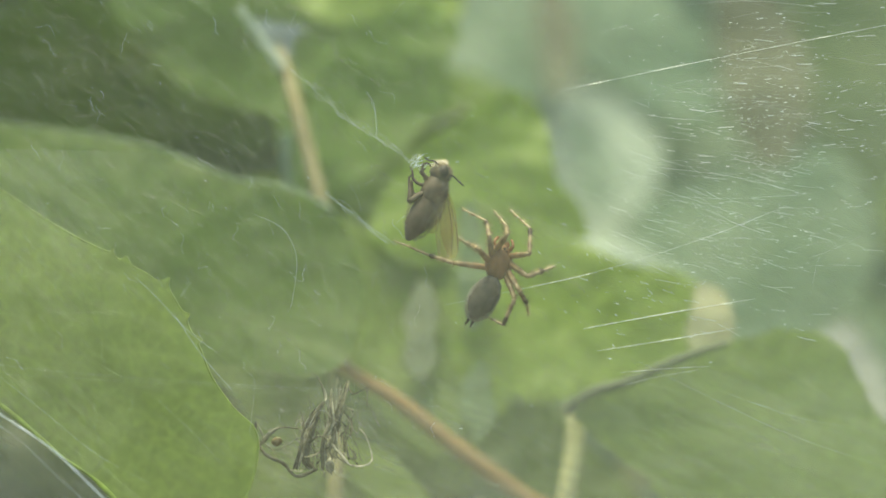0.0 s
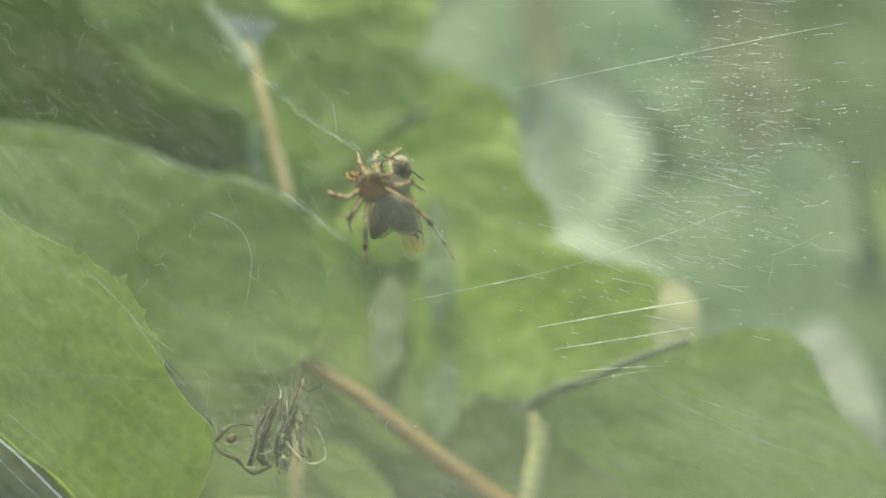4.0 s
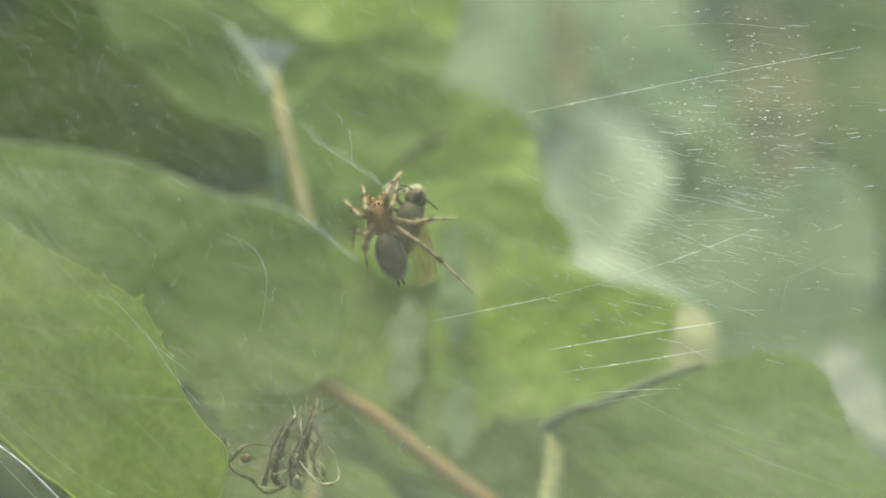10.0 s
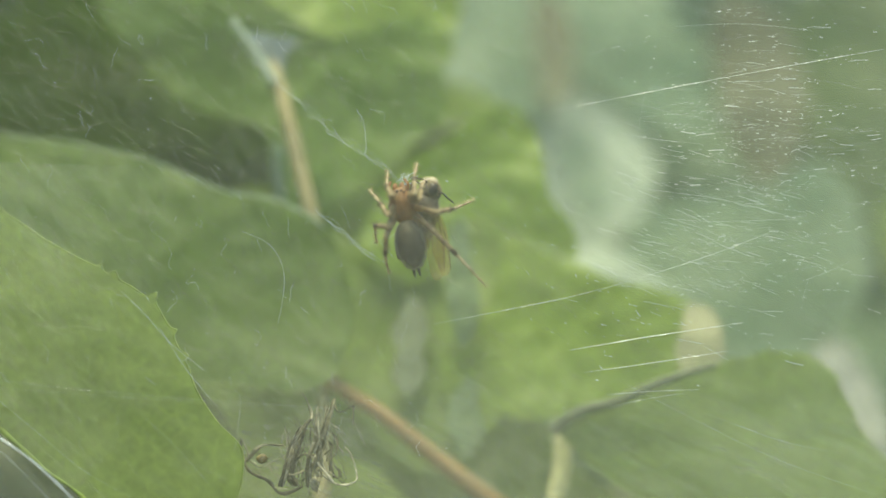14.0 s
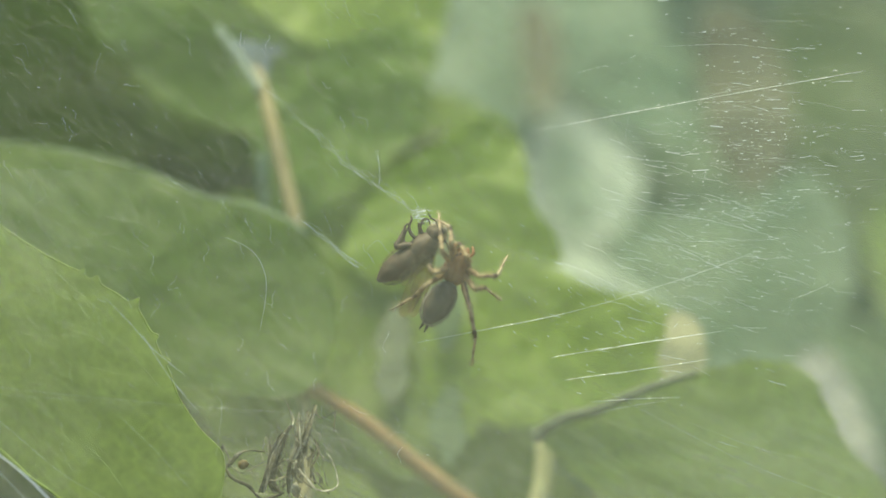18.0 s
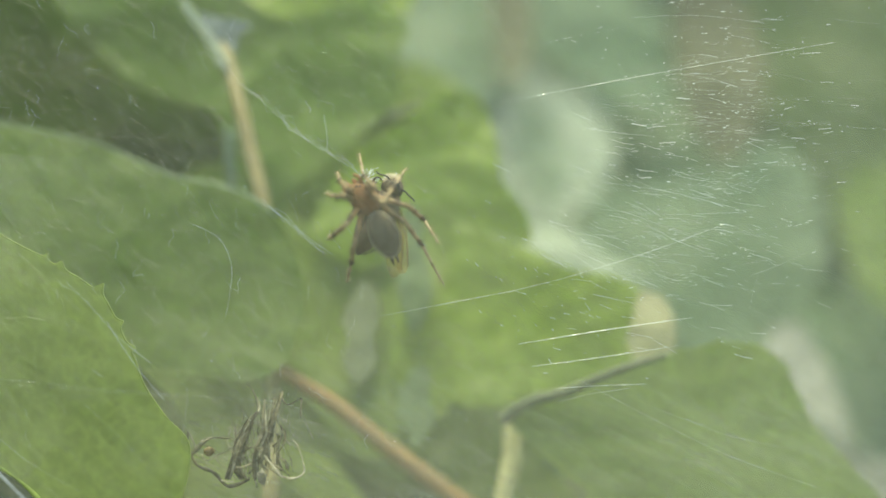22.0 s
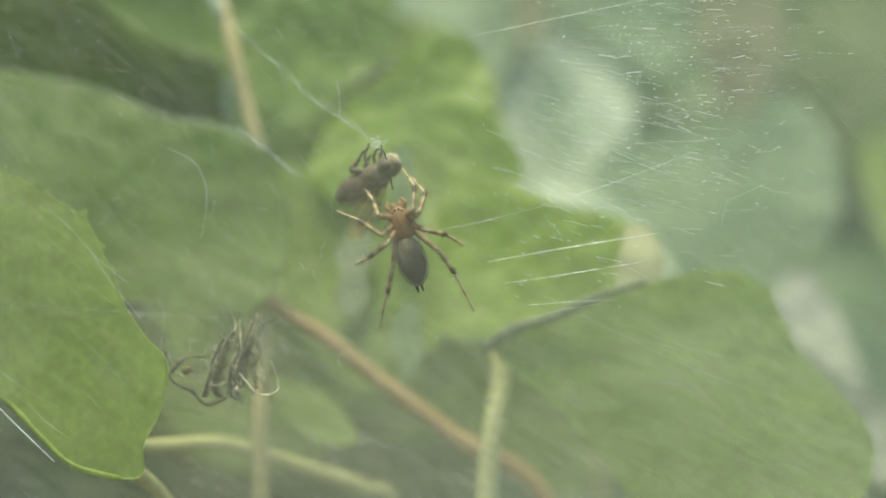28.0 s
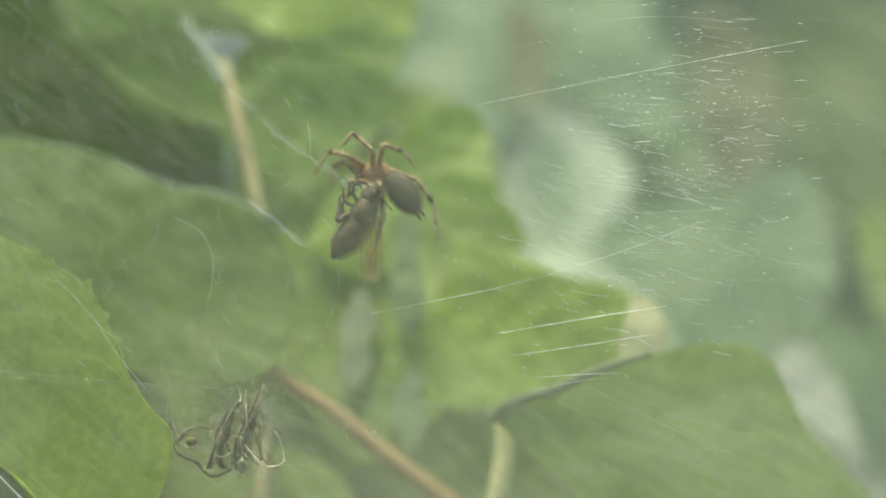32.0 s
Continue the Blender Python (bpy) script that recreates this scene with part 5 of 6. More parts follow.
def build_spider():
    sp = thing("spider", (0, 0, 0), "orange-brown spider with a dark abdomen and banded legs", "spider")
    rng = random.Random(11)

    def carapace(c):
        k = (c.z + 1) / 2
        return Vector((c.x * (1.0 - 0.38 * k ** 3), c.y * (0.75 + 0.35 * k), c.z))
    bm = bmesh.new()
    blob_into(bm, (0, 0, 0.0022), (0.0021, 0.0014, 0.0026), 26, 18, carapace)
    body = part("cephalothorax", bm, SPIDER, sp, "orange-brown carapace")
    bm = bmesh.new()
    hairs_into(bm, (0, 0, 0.0022), (0.0019, 0.0013, 0.0024), 900, 0.00045, rng)
    part("hair", bm, SPIDER_HAIR, body, "fine tan hairs")
    for x, z, r in ((-0.0003, 0.0043, 0.0002), (0.0003, 0.0043, 0.0002), (-0.0007, 0.0040, 0.00016), (0.0007, 0.0040, 0.00016), (-0.0004, 0.0039, 0.00014), (0.0004, 0.0039, 0.00014)):
        bm = bmesh.new()
        blob_into(bm, (x, -0.0009, z), (r, r, r), 10, 8)
        part("eye", bm, SPIDER_DARK, body)
    for s in (-1, 1):
        bm = bmesh.new()
        blob_into(bm, (s * 0.0005, 0.0004, 0.0047), (0.00045, 0.0005, 0.0008), 14, 10)
        part("chelicera", bm, SPIDER, body)
        p = spline([Vector((s * 0.0009, 0.0003, 0.0040)), Vector((s * 0.0014, -0.0002, 0.0050)), Vector((s * 0.0010, 0.0005, 0.0058))], 5)
        part("palp", tube(p, taper(len(p), 0.00032, 0.0002), 8), SPIDER, sp, "short orange palp")

    def bulb(c):
        k = (1 - c.z) / 2
        return Vector((c.x * (1 - 0.42 * k ** 4), c.y * (1 - 0.4 * k ** 2), c.z))
    bm = bmesh.new()
    blob_into(bm, (0, -0.0002, -0.0036), (0.00215, 0.0020, 0.0036), 28, 20, bulb)
    ab = part("abdomen", bm, ABDOMEN, sp, "dark grey-brown velvety abdomen")
    bm = bmesh.new()
    hairs_into(bm, (0, -0.0002, -0.0036), (0.00207, 0.00193, 0.00352), 2600, 0.00032, rng)
    part("hair", bm, VELVET, ab, "short velvety grey hairs")
    bm = bmesh.new()
    # Pale hairs along each flank paint the hazy sunlit rim.
    hairs_into(bm, (0, -0.0002, -0.0036), (0.00210, 0.00196, 0.00355), 5200, 0.00034, rng, lambda d: -0.5 < d.y + 0.2 * d.z < -0.15)
    part("rim_hair", bm, RIM_HAIR, ab, "pale hairs along the flanks standing for a sunlit rim")
    for s in (-1, 1):
        p = [Vector((s * 0.0002, 0, -0.0064)), Vector((s * 0.00035, 0, -0.0074)), Vector((s * 0.00042, 0, -0.0083))]
        part("spinneret", tube(p, [0.00032, 0.00024, 0.0001], 8), SPIDER_DARK, ab)
    bm = bmesh.new()
    tube_into(bm, [Vector((0, 0, 0.0004)), Vector((0, 0, -0.0004))], 0.0005, 10)
    part("waist", bm, SPIDER, sp)
    legs = []

    def limb(name, zs, rs, mat, parent, bristles, reach, label=""):
        bm = tube([Vector((0, 0, z)) for z in zs], [1.15 * r for r in rs], 9)
        for _ in range(bristles):
            z, a = rng.uniform(0.0004, zs[-1]), rng.uniform(0, 6.28)
            q = Vector((math.cos(a), math.sin(a), 0))
            tube_into(bm, [Vector((0, 0, z)) + q * 0.0001, Vector((0, 0, z + 0.0003)) + q * reach], [0.000026, 0.000012], 3)
        return part(name, bm, mat, parent, label)
    for i in range(8):
        a, b, c = SEGMENTS
        up = limb("leg", [0, 0.0006, 0.0020, 0.0038, 0.0048, a], [0.00030, 0.00038, 0.00041, 0.00033, 0.00030, 0.00024], THIGH, sp, 90, 0.00085, "banded orange-brown leg")
        mid = limb("shin", [0, 0.0004, 0.0014, 0.0026, 0.0036, b], [0.00025, 0.00029, 0.00027, 0.00026, 0.00030, 0.00020], SHIN, up, 80, 0.0008)
        low = limb("foot", [0, 0.0004, 0.0016, 0.0030, 0.0046, c], [0.00018, 0.00017, 0.00014, 0.00012, 0.00009, 0.00004], TARSUS, up, 60, 0.0006, "thin pale foot with a dark ring")
        legs.append((up, mid, low))
    return sp, ab, legs


BEE_OB = build_bee()
SPIDER_OB, ABDOMEN_OB, LEGS = build_spider()
SPIDER_ROWS, ABDOMEN_ROWS, LEG_ROWS = [], [], [([], [], []) for _ in range(8)]


def bone(i, start, way):
    """The pose of a leg's segment at start along way, with no needless twist."""
    turn = OUT[i].rotation_difference(way) @ Vector((0, 0, 1)).rotation_difference(OUT[i])
    return Matrix.Translation(start) @ turn.to_matrix().to_4x4()


def spider_step(t, body, depth, feet=()):
    """One stance: waist, head and tail in mm (x, z), then knee, ankle and foot of each leg, those of the -x side first."""
    w, h, a = [Vector((p[0], 0, p[1])) / 1000 for p in body]
    m = pose(w.x, depth, w.z, 0, math.degrees(math.atan2((h - w).x, (h - w).z)), 0)
    SPIDER_ROWS.append((t, m))
    inv = m.inverted()
    tail = (inv.to_3x3() @ (a - w))
    ABDOMEN_ROWS.append((t, pose(0, 0, 0, 0, math.degrees(math.atan2(-tail.x, -tail.z)), 0)))
    for i, f in enumerate(feet):
        joint, places = ROOTS[i], []
        for k, size in enumerate(SEGMENTS):
            aim = inv @ Vector((f[2 * k] / 1000, depth, f[2 * k + 1] / 1000))
            flat = Vector((aim.x - joint.x, 0, aim.z - joint.z))
            if flat.length > 0.985 * size:
                flat *= 0.985 * size / flat.length
            dip = min(math.sqrt(size ** 2 - flat.length ** 2), 0.75 * size)
            way = flat + Vector((0, -dip if k == 0 else dip if joint.y < 0.001 else -dip, 0))
            places.append(bone(i, joint, way.normalized()))
            joint = joint + way.normalized() * size
        LEG_ROWS[i][0].append((t, places[0]))
        for k in (1, 2):
            LEG_ROWS[i][k].append((t, places[0].inverted() @ places[k]))


def eased(rows):
    """The same rows with stops in between wherever a joint would swing wide in one go."""
    done = [rows[0]]
    for (t0, a), (t1, b) in zip(rows, rows[1:]):
        swing = a.to_quaternion().rotation_difference(b.to_quaternion()).angle
        swing = math.degrees(min(swing, 2 * math.pi - swing))
        steps = 1 + int(swing // 55)
        for k in range(1, steps):
            done.append((t0 + (t1 - t0) * k / steps, a.lerp(b, k / steps)))
        done.append((t1, b))
    return done


BEE_ROWS = []


def bee_step(t, place, turn, face=0.0):
    BEE_ROWS.append((t, pose(place[0] / 1000, 0.005, place[1] / 1000, 0, turn, face)))


def motions():
    spider_step(0, [(7.5, -3.4), (8.3, 0.1), (3.4, -10.9)], 0.0035, [(8.9, 2.7, 9, 3.8, 7.4, 6.1), (6.5, 2.2, 6.1, 4.5, 2.6, 6.4), (5, 0.6, 3.9, 1.2, 2.2, 2), (1, -1.4, -2.3, -0.4, -7.4, 1.7), (12, 0.1, 12.4, 3.8, 9.9, 6.2), (12.1, -3.1, 14.3, -2.4, 16.1, -1.8), (10.9, -5.2, 12, -6.9, 12.5, -8.8), (10.3, -6.4, 8.7, -10.3, 5.8, -9.1)])
    spider_step(0.3, [(5.6, 0.7), (5.0, 5.0), (3.6, -7.2)], 0.0030, [(4.7, 6.8, 4.4, 7.9, 2.2, 9.5), (2.7, 5.6, 1.5, 7.5, -2.4, 8.1), (1.9, 3.5, 0.6, 3.6, -1.2, 3.8), (-1.2, 0.3, -4.7, -0, -10.1, 0.2), (8.6, 5.6, 7.6, 9.1, 4.5, 10.5), (9.8, 2.5, 11.6, 4, 13, 5.2), (9.4, 0.1, 11, -1, 12.1, -2.6), (9.2, -1.2, 9.2, -5.3, 6, -5.3)])
    spider_step(0.6, [(2.0, 1.6), (1.5, 5.4), (2.5, -6.5)], 0.0010)
    spider_step(1, [(1.6, 5.4), (0.5, 9.4), (2.1, -3.3)], -0.0005, [(-1, 9.4, -2.5, 11.2, -4.5, 13.1), (-1.7, 8.5, -3.2, 10.3, -5.2, 9.7), (-2.7, 5.2, -4.9, 3, -6.4, 1.5), (-0.7, 2.9, -2.3, -1.4, -3, -3.7), (2.3, 8.2, 3, 12.2, 2.1, 14.5), (3.6, 7.8, 5.5, 10.2, 4.1, 11.6), (5.6, 5, 8.2, 3, 11.4, -0.4), (6.2, 3.3, 7.7, 1, 8.9, -3.3)])
    spider_step(1.5, [(0.7, 5.4), (-0.6, 8.8), (2.0, -2.5)], -0.0005)
    spider_step(2, [(-2.1, 6.5), (-3.0, 10.4), (0.3, -1.8)], -0.0005, [(-5.1, 9.9, -6, 11.7, -6.5, 13.9), (-5.6, 7.5, -6.9, 8.9, -8.2, 11.8), (-6.3, 5.5, -7, 3.5, -7.4, 1.6), (-4.6, 4.2, -5, -0.3, -4.8, -5.2), (-0.7, 10.2, -1.2, 13.4, -0.9, 15.3), (0.7, 9.5, 1.8, 12, 2.3, 13.3), (1.3, 7.7, 3.7, 7.7, 4.5, 6.7), (3.6, 4.4, 6.3, 1.2, 9.1, -2.9)])
    spider_step(2.5, [(-1.4, 8.7), (-3.8, 11.0), (1.0, 1.5)], -0.0005)
    spider_step(3, [(-2.8, 8.8), (-4.8, 10.6), (2.1, 2.1)], -0.0005, [(-3.9, 12, -4.6, 13.7, -5, 15.3), (-6.6, 8.7, -9.2, 8.9, -10.7, 9.2), (-6.4, 6.5, -7, 4.9, -7.3, 3.5), (-4.7, 4.5, -4.6, 0.5, -4.6, -1.7), (-3, 11.9, -3.2, 13.3, -3.4, 14.4), (-0.8, 11.9, -1.2, 14.3, 0.2, 15.1), (-0.4, 9.7, 1, 10.1, 2.1, 9.4), (3.7, 6.2, 6.2, 2.8, 8.8, -2.5)])
    spider_step(6, [(-2.6, 5.3), (-4.2, 8.1), (2.8, -1.5)], -0.0005, [(-5.8, 7.7, -6.9, 8.2, -8.8, 10), (-6.1, 6.1, -7.6, 6.2, -8.9, 6.6), (-5.4, 3.8, -6.7, 3.4, -7, 1.2), (-3.8, 2.2, -4.1, -1.1, -4.4, -4.8), (-2.9, 9.2, -3.7, 11.4, -3.8, 13.5), (-1.4, 8.8, -1.5, 11.4, -1.5, 13.8), (1.9, 8.6, 4.3, 9.4, 6.5, 8.8), (3.4, 4.9, 6.6, 1.7, 9.1, -2.6)])
    spider_step(7, [(-3.4, 5.8), (-4.5, 8.9), (1.1, -1.8)], -0.0005, [(-4.9, 9.7, -6.2, 10.7, -7.9, 11.5), (-5.4, 7.5, -7.3, 8, -9.8, 8.2), (-7.8, 4.7, -8.5, 2.4, -6.1, 2.1), (-5.7, 3.8, -5.7, -0.8, -5.6, -3.6), (-3.8, 9.7, -3.5, 11.9, -3.6, 13.9), (-1.9, 9.7, -1.6, 11.9, -1.6, 13.9), (1.4, 8, 3.7, 8.9, 6.3, 8.7), (2.3, 4.9, 5.6, 1.8, 8.9, -3.1)])
    spider_step(8, [(-3.2, 5.3), (-3.7, 8.9), (-0.8, -3.1)], -0.0005, [(-5.7, 8.5, -6.1, 10.7, -7.1, 13.1), (-5.8, 6.7, -6.6, 8.5, -8.1, 9.8), (-6.5, 4.6, -8.7, 4.4, -10.6, 4), (-6.1, 3.4, -6.1, -1.2, -4.8, -5.6), (-1.9, 9.7, -2, 11.5, -1.6, 13.7), (-3, 9.7, -3.2, 11.5, -3.1, 13.3), (0.8, 6.6, 3.7, 7.8, 6.3, 8.8), (1.9, 4.3, 5.4, 1.4, 9.1, -2.9)])
    spider_step(9, [(-2.7, 5.0), (-3.0, 8.7), (-0.1, -3.3)], -0.0005, [(-4.9, 10.1, -5.8, 11.9, -6.9, 13.7), (-5.5, 6.6, -7, 8.8, -8.9, 9.5), (-5.5, 5, -7.9, 5.3, -8.8, 3.5), (-4.8, 3.5, -5.2, -1.3, -4.8, -5.3), (-3, 9.4, -3.4, 11.3, -3.2, 13.3), (-1, 10.2, -1, 12.2, -1, 13.9), (1.5, 6.4, 3.6, 7.2, 5.5, 8.3), (2.4, 3.9, 5.7, 0.9, 8.7, -2.4)])
    spider_step(10, [(-4.2, 5.8), (-5.0, 9.3), (-1.1, -2.2)], -0.0005, [(-6.2, 9, -6.8, 11.2, -7.6, 12.4), (-6.9, 8.2, -8.4, 9.1, -10, 10.1), (-6.1, 5.9, -8, 6.3, -9, 3.7), (-6.2, 4.4, -6.7, 3.7, -6.6, -0.7), (-3.5, 10.9, -3, 13, -2.3, 14.4), (-2.8, 9.4, -2.4, 11.7, -2.4, 14.3), (0.5, 7.4, 2.8, 8, 5.5, 8.1), (1.9, 4.1, 5.5, 1, 9.4, -2.7)])
    spider_step(11, [(-3.1, 5.4), (-3.7, 8.9), (0.2, -2.6)], -0.0005, [(-4.3, 9.2, -5.3, 10.7, -6.2, 12.7), (-6, 7.1, -7.1, 8.8, -8.3, 9.9), (-5.5, 5, -7.9, 5.9, -8.8, 3.8), (-5.3, 4.3, -6, 3.1, -5.9, -1.2), (-3, 10, -2.4, 11.9, -2.3, 13.3), (-2, 10.4, -1.9, 12.6, -1.4, 14.2), (1.1, 7.6, 3.3, 8.4, 6.3, 8.5), (3, 4.4, 6.2, 1.5, 8.4, -1)])
    spider_step(12, [(-1.0, 5.4), (-2.2, 8.9), (3.0, -2.0)], -0.0005, [(-3.9, 9.9, -4.5, 11.2, -5.1, 12.4), (-4.4, 7.6, -5.6, 9.5, -6.5, 10.1), (-4.2, 5, -5.3, 3.5, -5.8, 3.1), (-2.8, 2, -2.9, 0.1, -3.2, -0.7), (0.5, 10, 1.3, 12.6, 1.7, 14.8), (3.7, 10, 7.4, 11.2, 9.7, 10.4), (2.9, 7.8, 5.8, 7.9, 6.8, 8.1), (3.8, 4.8, 6.9, 0.7, 8.6, -1.4)])
    spider_step(13, [(-4.5, 6.8), (-5.4, 10.3), (-1.6, -1.2)], -0.0005, [(-6, 10.7, -6.4, 11.8, -6.6, 13.6), (-7.2, 8.4, -8.2, 9.8, -9, 11.4), (-6.6, 6.5, -8.5, 6.6, -9.3, 4.1), (-6.9, 5, -7.3, 2.4, -6.9, -0.3), (-4.6, 10.3, -4.3, 11.5, -4.2, 14.7), (-2.9, 10.4, -1.1, 11.6, -0.9, 13.1), (-1.8, 8.5, 0.5, 9.2, 1.7, 9.2), (0.2, 5.6, 5, 1.8, 10.1, -3.1)])
    spider_step(14, [(-4.1, 7.5), (-4.9, 10.9), (-2.0, -0.8)], -0.0005, [(-5.9, 10.8, -6.7, 12.1, -7, 14.2), (-6.2, 8.4, -7.7, 9.8, -9.3, 11.4), (-6.1, 6.9, -8.2, 6.6, -8.4, 4.3), (-6.5, 5.4, -6.8, 2.4, -6.5, -0.1), (-2.9, 11.1, -3, 13.7, -2.8, 15.3), (-2.3, 10.4, -1.9, 11.9, -1.6, 13.2), (0.4, 8.8, 2.6, 9.3, 5.3, 10.5), (0.5, 5.6, 4.9, 1.4, 9.1, -2.9)])
    spider_step(16.5, [(-3.0, 10.0), (-0.2, 12.8), (-3.4, 1.3)], -0.0005, [(-1.5, 14.6, -3.8, 16.1, -4.8, 14.6), (-4.2, 11.2, -5.5, 12.3, -7, 13.3), (-6.8, 8.2, -7.3, 6.6, -6.3, 2), (-5.8, 7.7, -6.7, 5.5, -4.6, 1.4), (0.1, 14.3, 1, 16.6, 2.9, 15.5), (2.9, 13, 4.3, 13.5, 6, 12), (3, 10.1, 5.8, 8.9, 7.4, 7.2), (1, 9.1, 6.8, 5.1, 12.8, 1.1)])
    spider_step(17, [(-3.4, 10.4), (-0.1, 12.3), (-3.4, 2.3)], -0.0005, [(-0.7, 14.4, -2.4, 16.5, -3.8, 15.3), (-4.2, 11.9, -5.1, 13.3, -6.2, 14.7), (-7.5, 9.7, -8.4, 8.3, -8.7, 3.6), (-6.7, 9, -8.1, 7, -7.2, 2.6), (0.8, 13.7, 2.3, 15.6, 3.9, 14.1), (3.2, 11.7, 4.6, 11.8, 5.9, 9.8), (2.5, 8.9, 4.8, 6.9, 5.9, 4.9), (0.3, 8.4, 4.8, 3, 9.4, -2.5)])
    spider_step(17.4, [(0.5, 1.4), (1.6, 5.2), (0.4, -4.7)], -0.0005)
    spider_step(17.7, [(4.2, -1.8), (5.8, 2.4), (1.0, -6.3)], 0.0005, [(4.2, 3.6, 4, 5.9, 2.1, 7.2), (3.1, 2.5, 2.5, 5.7, 2.2, 7.8), (2.4, -0.1, 1.4, -0.1, 0.8, 0.6), (0.9, -2, -1.2, -3.9, -4.8, -6.1), (6.5, 1.8, 5.4, 3.7, 4.2, 3.6), (8, -0.6, 10.6, -0.8, 12.2, 1.7), (7.3, -2.3, 8.8, -2.5, 11.1, -4.3), (6.9, -5.7, 7.8, -10.4, 7.2, -14.1)])
    spider_step(18, [(5.5, -0.2), (6.9, 4.0), (1.3, -7.5)], 0.0005, [(5.3, 5.2, 5, 7.5, 3.1, 8.7), (4.2, 4.1, 3.5, 7.2, 3.2, 9.3), (3.6, 1.4, 2.6, 1.4, 2, 2.1), (2.1, -0.5, 0.1, -2.5, -3.4, -4.8), (7.6, 3.4, 6.5, 5.3, 5.3, 5.2), (9.2, 1.1, 11.8, 1, 13.3, 3.6), (8.5, -0.6, 10, -0.8, 12.4, -2.5), (8.3, -4, 9.3, -8.7, 8.8, -12.4)])
    spider_step(18.3, [(11.4, -8.2), (13.1, -4.6), (7.0, -14.6)], 0.0090, [(12, 0.4, 10.3, 2.9, 4.8, 4.8), (9.5, -3.1, 6.1, 1.8, 3.6, 2.5), (8.7, -5, 4.1, -1.9, 2.4, -1.1), (8.3, -6.9, 0.6, -7.1, -5.4, -6.8), (16.4, -5.3, 20.2, -3, 21.2, -2.5), (14.8, -7.8, 16.9, -7.9, 18.1, -7.9), (15.9, -9.9, 19.2, -11.1, 20, -11.4), (13.8, -10.5, 13.1, -13.7, 12.9, -16.4)])
    spider_step(18.6, [(10.2, -8.6), (11.9, -5.3), (7.2, -15.3)], 0.0125, [(11.2, 0, 9.6, 2.7, 4.1, 4.8), (8.5, -3.3, 5.2, 1.7, 2.8, 2.5), (7.6, -5.2, 3.1, -1.9, 1.4, -1), (7.1, -7.2, -0.7, -7, -6.7, -6.4), (15.3, -5.8, 19.3, -3.7, 20.3, -3.3), (13.6, -8.3, 15.8, -8.5, 16.9, -8.5), (14.7, -10.5, 17.9, -11.8, 18.7, -12.1), (12.5, -11, 11.7, -14.2, 11.3, -16.9)])
    spider_step(19, [(10.7, -7.2), (11.9, -4.0), (6.4, -14.1)], 0.0130, [(10.8, 1.4, 9, 3.9, 3.3, 5.5), (8.4, -2.2, 4.8, 2.6, 2.2, 3.1), (7.7, -4.1, 3, -1.2, 1.2, -0.5), (7.4, -6.1, -0.3, -6.7, -6.4, -6.6), (15.5, -4, 19.3, -1.5, 20.3, -1), (14.1, -6.6, 16.2, -6.6, 17.4, -6.6), (15.3, -8.7, 18.7, -9.8, 19.4, -10), (13.2, -9.4, 12.7, -12.7, 12.5, -15.5)])
    spider_step(19.3, [(7.0, -2.5), (6.0, 1.5), (6.4, -10.8)], 0.0080, [(2.1, 4.5, -0.7, 5.3, -6.2, 3.3), (2.3, 0.2, -3.3, 1.8, -5.7, 0.8), (2.9, -1.8, -2.6, -2.2, -4.4, -2.7), (3.8, -3.5, -2.1, -8.4, -6.9, -11.9), (9, 2.8, 10.6, 7, 11, 7.9), (9.3, -0.1, 11, 1.2, 11.9, 1.9), (11.5, -1, 14.8, 0.1, 15.6, 0.3), (10.2, -2.8, 11.7, -5.7, 13.2, -8)])
    spider_step(19.6, [(4.3, -0.3), (3.6, 3.1), (5.0, -7.5)], 0.0020, [(4.3, 3.7, 3.8, 6.7, 4.3, 8), (1.4, 3.3, 0.3, 4.9, -0.9, 6.8), (1.2, 0.6, -1.1, 1.4, -3, 2.3), (2, -2.6, -2.1, -4.4, -7.8, -5.6), (5.8, 2.5, 6.8, 4.2, 6.9, 7.6), (8.1, 3, 8.7, 4.7, 8.2, 7.6), (7.7, -0.4, 9, -0.7, 10.5, -3.8), (6.8, -5.7, 7.1, -10.2, 6.7, -17.3)])
    spider_step(20, [(4.1, 0.8), (2.9, 4.3), (4.8, -7.5)], 0.0005, [(3.6, 4.8, 2.7, 7.6, 2.9, 8.9), (0.8, 3.9, -0.6, 5.3, -2, 7), (1, 1.2, -1.3, 1.7, -3.4, 2.3), (2.2, -1.8, -1.5, -4.2, -7, -6.3), (5.3, 3.7, 6, 5.6, 5.6, 8.9), (7.4, 4.5, 7.8, 6.4, 6.9, 9.2), (7.6, 1.2, 8.8, 1, 10.8, -1.8), (7.4, -4.2, 8.4, -8.5, 9, -15.6)])
    spider_step(20.5, [(2.4, 4.8), (1.1, 8.5), (3.4, -3.4)], -0.0005)
    spider_step(21, [(2.1, 5.4), (1.1, 9.2), (3.2, -3.2)], -0.0005, [(-1.4, 8.2, -3.6, 8.4, -4.8, 10), (-0.7, 8.9, -2.2, 10.7, -4.1, 12), (-0.9, 4.2, -2.7, 3.8, -3.8, 3.4), (-0.1, 2.3, -2.9, -2, -4, -4.6), (2.3, 9, 3.1, 11.6, 2.7, 14.5), (4, 8, 6.2, 10.5, 6, 11.7), (4.1, 6, 7.3, 5.9, 8.2, 3.9), (6.7, 2.5, 9, -2.2, 10.8, -7.6)])
